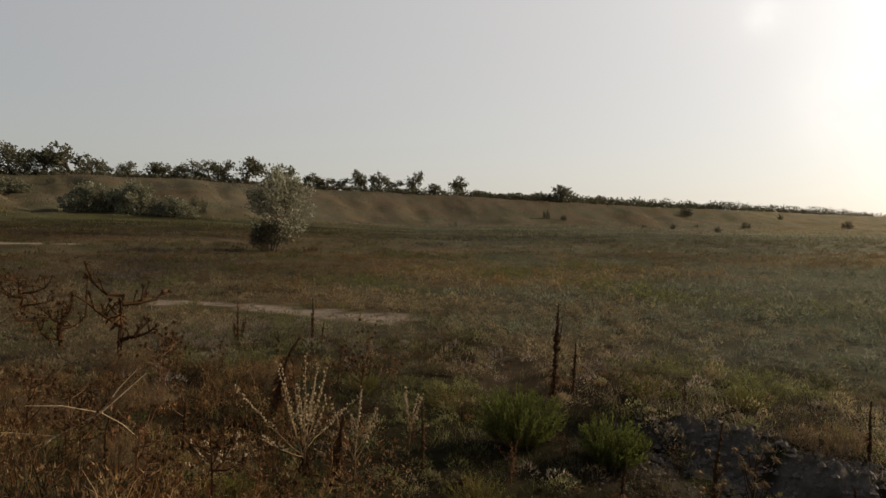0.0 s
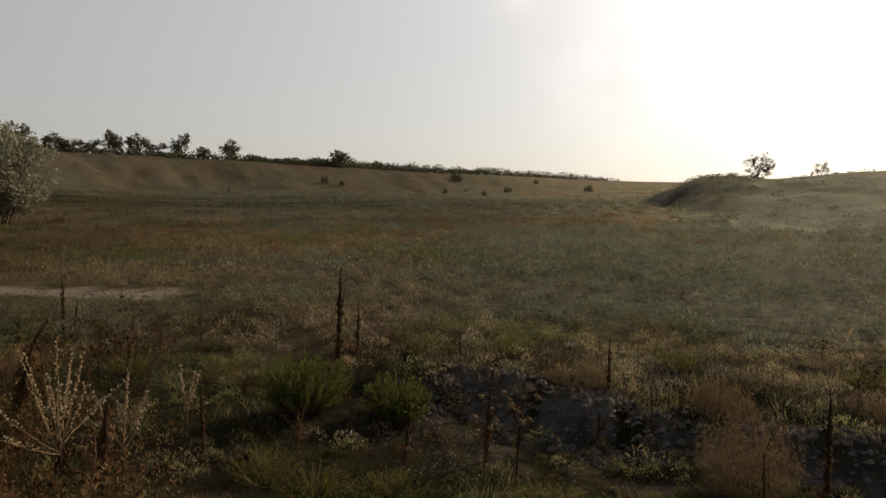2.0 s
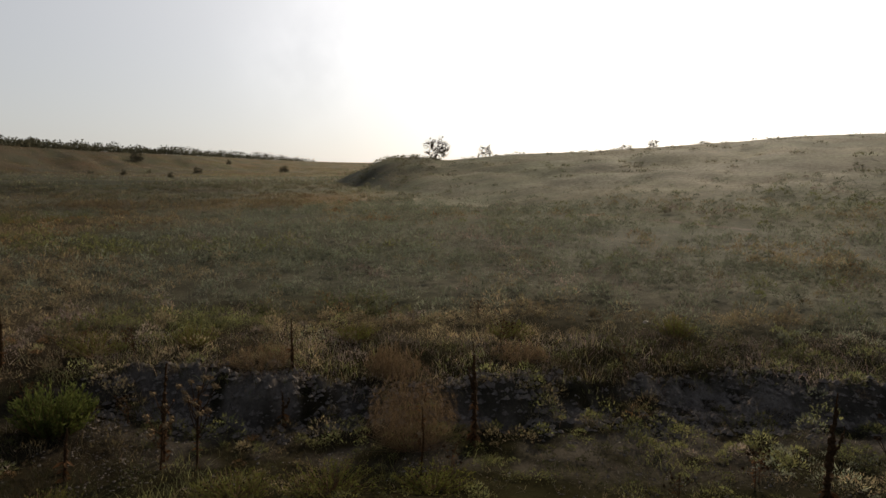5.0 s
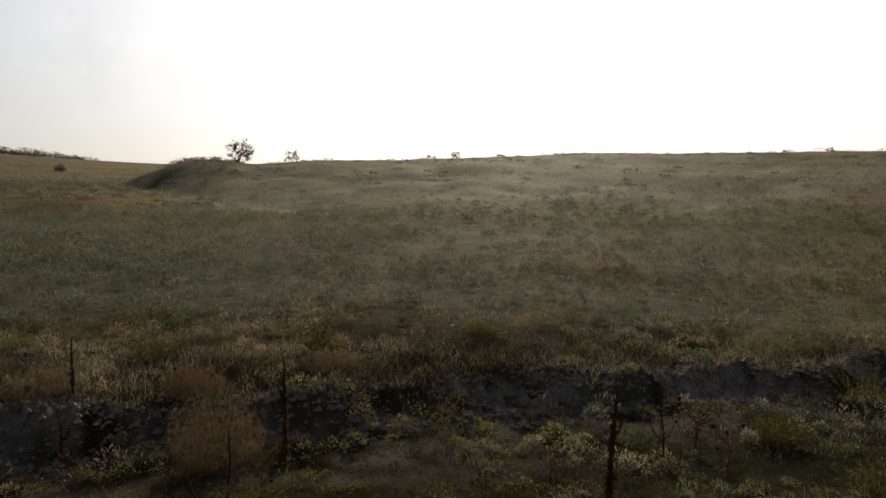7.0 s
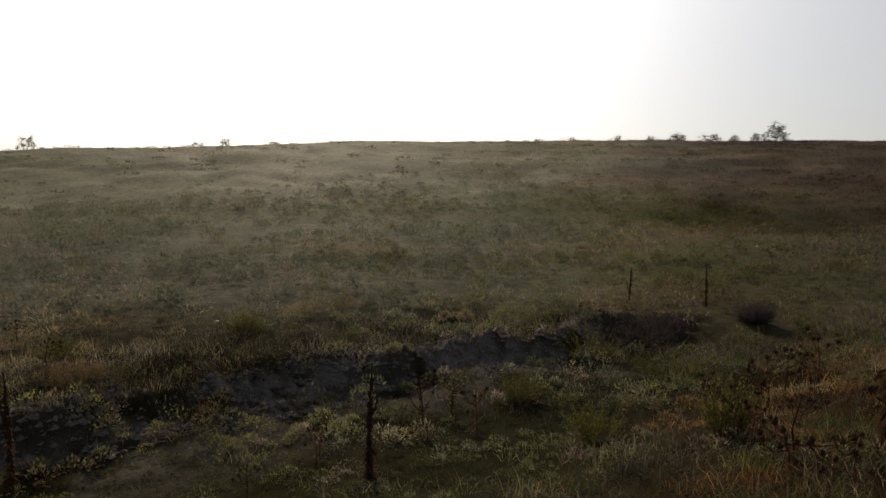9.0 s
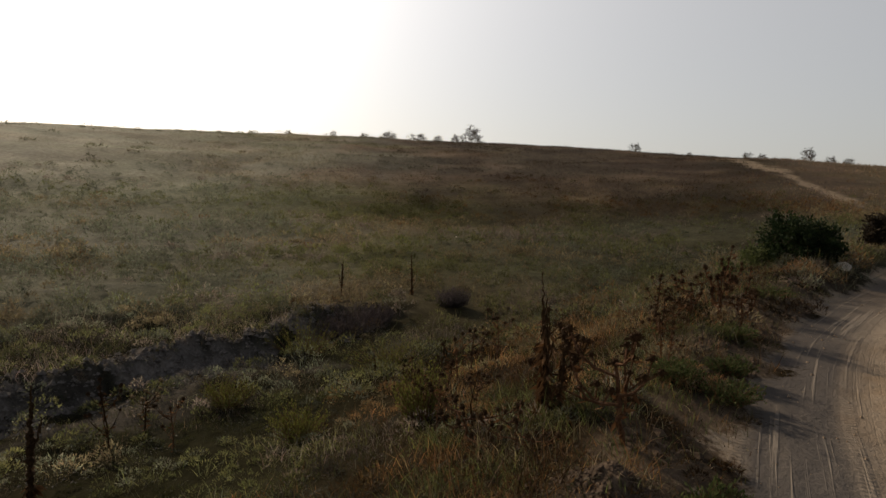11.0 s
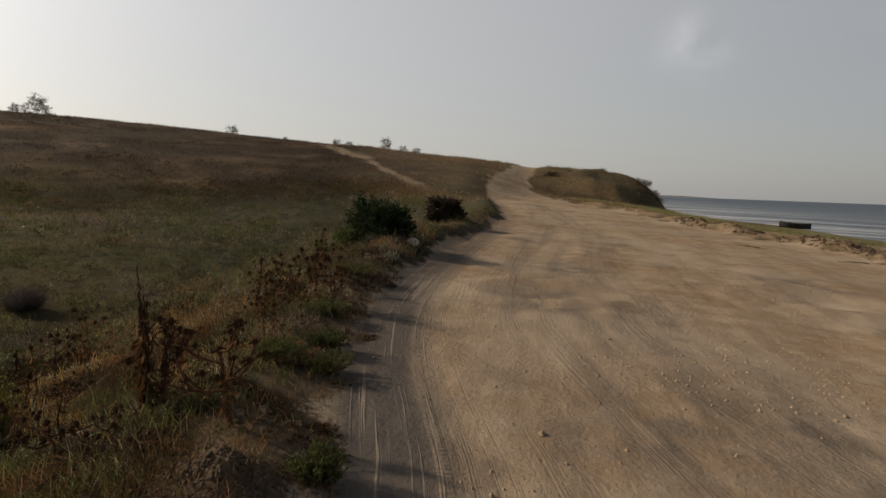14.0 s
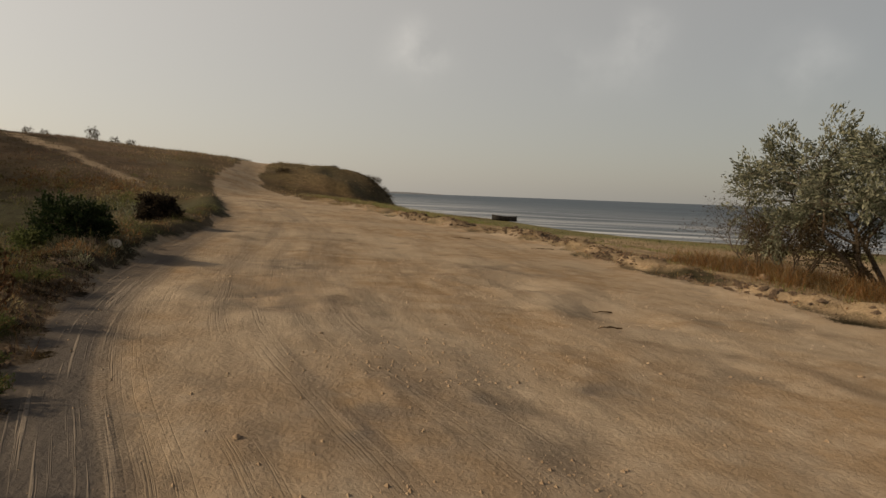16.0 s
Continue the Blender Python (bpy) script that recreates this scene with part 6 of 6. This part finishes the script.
def build_seedy_weed(seed, tall, wide, sprays=13):
    """A pale dry weed: forked stems whose arching sprays are strung with round seed cases."""
    rng = np.random.RandomState(seed)
    ob = tagged(new("seedy_weed"), "pale dry weed with arching sprays of seed cases", "dead plant")
    stem = Shape()
    stem.tube([(0, 0, 0), (0.015, 0, tall * 0.18), (0, 0.01, tall * 0.36)], (0.014, 0.012, 0.009), 5)
    part("stem", stem, TWIG, ob)
    for k in range(sprays):
        s, c = Shape(), Shape()
        a = (0.0 if k % 2 else math.pi) + rng.normal() * 0.8
        reach = wide * (0.06 + 0.44 * rng.rand() ** 0.8)
        out = np.array((math.cos(a), math.sin(a), 0)) * reach
        p0 = np.array((0, 0, tall * (0.18 + 0.2 * rng.rand())))
        rise = tall * (0.62 * rng.rand() + (0.3 if k < 5 else 0.1)) * (1.0 if reach < 0.3 * wide else 0.75)
        p1, p2 = p0 + out * 0.55 + (0, 0, rise * 0.45), p0 + out + np.array((0, 0, min(rise, tall * 0.66)))
        u = np.linspace(0, 1, 9)[:, None]
        pts = p0 * (1 - u) ** 2 + 2 * p1 * u * (1 - u) + p2 * u * u
        s.tube(pts + rng.normal(size=pts.shape) * 0.006, np.linspace(0.007, 0.0025, 9), 4)
        spray = part("spray", s, PALE_TWIG, ob)
        n = int(14 + 14 * rng.rand())
        for j in range(n):
            w = 0.38 + 0.62 * (j + rng.rand() * 0.4) / n
            at = p0 * (1 - w) ** 2 + 2 * p1 * w * (1 - w) + p2 * w * w
            c.lump(at + np.array((0, 0, 0.012)) + rng.normal(size=3) * 0.012, (0.011, 0.011, 0.015), rng, 0.3)
        tagged(part("seed_fruit", c, BLEACHED, spray), kind="stuff")
    return ob


settle(build_seedy_weed(801, 1.75, 1.7, 15), -1.5, 7.2, 10, sink=0.02)
settle(build_seedy_weed(803, 1.2, 0.8, 8), -0.95, 7.5, 40, sink=0.02)
settle(build_seedy_weed(802, 0.8, 0.6, 6), -0.4, 8.9, 0, sink=0.02)
settle(build_seedy_weed(804, 0.7, 0.7, 6), -2.2, 6.4, 0, sink=0.02)


def build_branch(seed, span):
    """A bleached fallen branch with forked twigs, propped on the weeds."""
    rng = np.random.RandomState(seed)
    ob = tagged(new("fallen_branch"), "bleached forked dead branch among the weeds", "branch")
    main = Shape()
    pts = np.array([(-0.55, 0.0, 0.02), (-0.2, 0.03, 0.18), (0.1, 0.0, 0.34), (0.42, 0.05, 0.62)]) * span
    main.tube(pts, (0.012, 0.011, 0.009, 0.005), 5)
    part("limb", main, BLEACHED, ob)
    for p, d in ((pts[1], (-0.6, 0.1, 0.06)), (pts[1], (-0.35, -0.2, -0.14)), (pts[2], (-0.5, 0.0, 0.10)), (pts[2], (0.30, -0.05, -0.25)), (pts[2], (0.25, 0.1, 0.3))):
        s = Shape()
        d = np.array(d) * span
        s.tube([p, p + d * 0.5 + rng.normal(size=3) * 0.03, p + d], (0.007, 0.006, 0.003), 4)
        part("twig", s, BLEACHED, ob)
    return ob


settle(build_branch(811, 1.4), -3.72, 6.6, 28, -0.05)


# ---- the boat on the shore ----
def build_boat():
    wood = bark_material("weathered_boards", (0.02, 0.02, 0.022), (0.06, 0.055, 0.05), 3)
    inner = bark_material("boat_inside", (0.05, 0.045, 0.04), (0.11, 0.10, 0.085), 3)
    ob = tagged(new("rowing_boat"), "old dark wooden rowing boat on the shore", "boat")
    L, B, D = 3.9, 1.4, 0.75
    us = np.linspace(0, 1, 13)
    for name, inset, mat in (("hull", 0.0, wood), ("lining", 0.04, inner)):
        s = Shape()
        rows = []
        for u in us:
            half = (B / 2 - inset) * max(0.03, (1 - (max(u - 0.45, 0) / 0.55) ** 2.2) * (0.72 + 0.28 * min(u / 0.45, 1)))
            sheer = D + 0.25 * (u - 0.35) ** 2 * 2.2
            keel = 0.02 + inset + 0.35 * max(u - 0.7, 0) ** 1.5
            rows.append([(u * L - L / 2, half * math.sin(a), keel + (sheer - keel) * abs(math.sin(a)) ** 1.6) for a in np.linspace(-math.pi / 2, math.pi / 2, 11)])
        v = np.array(rows).reshape(-1, 3)
        f = []
        for i in range(12):
            for k in range(10):
                p = i * 11 + k
                f += [(p, p + 1, p + 12), (p, p + 12, p + 11)]
        f += [(0, k, k + 1) for k in range(1, 10)]
        s.add(v, f)
        part(name, s, mat, ob, smooth=True)
    for x in (-1.0, 0.2):
        s = Shape()
        w = B * 0.44
        s.add([(x - 0.12, -w, 0.5), (x + 0.12, -w, 0.5), (x + 0.12, w, 0.5), (x - 0.12, w, 0.5), (x - 0.12, -w, 0.54), (x + 0.12, -w, 0.54), (x + 0.12, w, 0.54), (x - 0.12, w, 0.54)],
              [(0, 2, 1), (0, 3, 2), (4, 5, 6), (4, 6, 7), (0, 1, 5), (0, 5, 4), (1, 2, 6), (1, 6, 5), (2, 3, 7), (2, 7, 6), (3, 0, 4), (3, 4, 7)])
        part("thwart", s, inner, ob)
    for sgn in (-1, 1):
        s = Shape()
        pts = []
        for u in us:
            half = B / 2 * max(0.03, (1 - (max(u - 0.45, 0) / 0.55) ** 2.2) * (0.72 + 0.28 * min(u / 0.45, 1)))
            pts.append((u * L - L / 2, sgn * half, D + 0.25 * (u - 0.35) ** 2 * 2.2 + 0.01))
        s.tube(pts, np.full(13, 0.035), 4)
        part("gunwale", s, inner, ob)
    return ob


BOAT_AT = at_polar(167.3, 102)
settle(build_boat(), *(float(v) for v in BOAT_AT), 8, 0.06)

# ---- stones, clods and sticks on the sand ----
STONE = bark_material("stone", (0.22, 0.155, 0.10), (0.37, 0.275, 0.19), 25)
PALE_STONE = bark_material("pale_stone", (0.40, 0.34, 0.27), (0.58, 0.52, 0.43), 20)


def build_stone(seed, size, mat, name, label, flat=0.6, group=""):
    rng = np.random.RandomState(seed)
    bm = bmesh.new()
    bmesh.ops.create_icosphere(bm, subdivisions=2, radius=1.0)
    for v in bm.verts:
        n = noise.noise(v.co * 1.3 + Vector((seed * 3.1, 0, 0)))
        v.co *= 1 + 0.45 * n
        v.co = Vector((v.co.x * size * (1 + 0.3 * rng.rand()), v.co.y * size * 0.8, max(v.co.z, -0.5) * size * flat))
    me = bpy.data.meshes.new(name)
    bm.to_mesh(me)
    bm.free()
    me.materials.append(mat)
    return tagged(new(name, me), label, "stone", group)


def loose_stones():
    rng = np.random.RandomState(31)
    kinds = [build_stone(40 + k, 0.03, STONE, "stone", "small brown stone lying on the sandy road", group="stones on the road") for k in range(4)]
    spots = [(2.485, -8.25), (5.24, -13.7), (2.35, -3.95), (5.38, -8.6), (3.3, -4.9), (3.9, -5.7), (4.3, -6.2), (2.2, -5.2), (0.02, -7.54), (-1.95, -8.59), (0.96, -4.55), (2.54, -4.29), (3.6, -6.4), (3.75, -6.2), (3.2, -6.0), (3.4, -6.9)]
    while len(spots) < 60:
        a, r = 140 + 62 * rng.rand(), 3 + 17 * rng.rand() ** 1.3
        x, y = at_polar(a, r)
        if sandiness(np.array([x]), np.array([y]))[0][0] > 0.9 and side(x, y, VERGE) < -0.5:
            spots.append((float(x), float(y)))
    for i, (x, y) in enumerate(spots):
        k = kinds[i % 4]
        s = 0.8 + 0.5 * rng.rand() if 7 < i < 12 else 0.25 + 0.7 * rng.rand() ** 2.5
        m = pose(x, y, float(height(x, y)) + 0.003, 0, 0, 360 * rng.rand()) @ Matrix.Diagonal((s, s, s, 1))
        if i < 4:
            k.matrix_basis = m
        else:
            copy_thing(k, m)


loose_stones()


def gravel():
    """Crumbs and clods too many to count."""
    rng = np.random.RandomState(33)
    n = 17000
    az, r = 128 + 75 * rng.rand(n), 2.2 + 13 * rng.rand(n) ** 1.6
    x, y = at_polar(az, r)
    ok = (sandiness(x, y)[0] > 0.8) & (rng.rand(n) < ramp(fbm(x, y, 1.6, 97), 0.5, 0.66) + 0.06)
    x, y = x[ok], y[ok]
    s = 0.004 + 0.017 * rng.rand(len(x)) ** 5
    base = np.array([(1, 0, 0), (-0.5, 0.87, 0), (-0.5, -0.87, 0), (0.1, 0, 0.9), (0, 0, -0.4)])
    v = base[None] * (0.7 + 0.6 * rng.rand(len(x), 5, 3)) * s[:, None, None] + np.stack([x, y, height(x, y) + 0.001], -1)[:, None]
    o = np.arange(len(x))[:, None] * 5
    f = np.concatenate([o + t for t in ([0, 1, 3], [1, 2, 3], [2, 0, 3])])
    ob = mesh_object("gravel", v.reshape(-1, 3), f, STONE)
    tagged(ob, "crumbs of dry soil and grit on the road", "gravel", kind="stuff")


gravel()

for k, (x, y, s, lab) in enumerate(((-2.15, -20.6, 0.2, "pale stone in the dry grass by the sand"), (9.0, -9.75, 0.13, "pale stone on the road verge"), (-2.35, -18.0, 0.14, "brown clod by the sand's edge"))):
    settle(build_stone(60 + k, s, PALE_STONE if k < 2 else STONE, "stone", lab, 0.7), x, y, 0, -0.02)
for k, (x, y) in enumerate(((16.3, 4.4), (10.9, 5.2), (29.4, -9.1), (27.5, -8.5), (8.9, 1.7), (9.4, -0.4))):
    settle(build_stone(70 + k, 0.05 if k < 4 else 0.025, PALE_STONE, "stone", "small white stone lying in the meadow", 0.7, "white stones in the grass"), x, y, 0, -0.1 if k < 4 else -0.05)


def build_stick(seed, length):
    rng = np.random.RandomState(seed)
    ob = tagged(new("stick"), "dark broken stick lying on the sand", "stick", "sticks on the sand")
    s = Shape()
    pts = np.stack([np.linspace(-0.5, 0.5, 6) * length, rng.normal(size=6) * 0.02, 0.012 + rng.rand(6) * 0.03], -1)
    s.tube(pts, np.linspace(0.012, 0.005, 6), 5)
    part("limb", s, DEAD, ob)
    t = Shape()
    t.tube([pts[2], pts[2] + (0.05, 0.06, 0.02), pts[2] + (0.09, 0.12, 0.015)], (0.007, 0.005, 0.003), 4)
    part("twig", t, DEAD, ob)
    return ob


for k, (x, y, a) in enumerate(((0.85, -10.86, 20), (0.63, -9.29, 10), (3.4, -20.5, 15), (6.3, -21.5, 0))):
    settle(build_stick(90 + k, 0.3 if k < 2 else 0.7), x, y, a, 0.0)
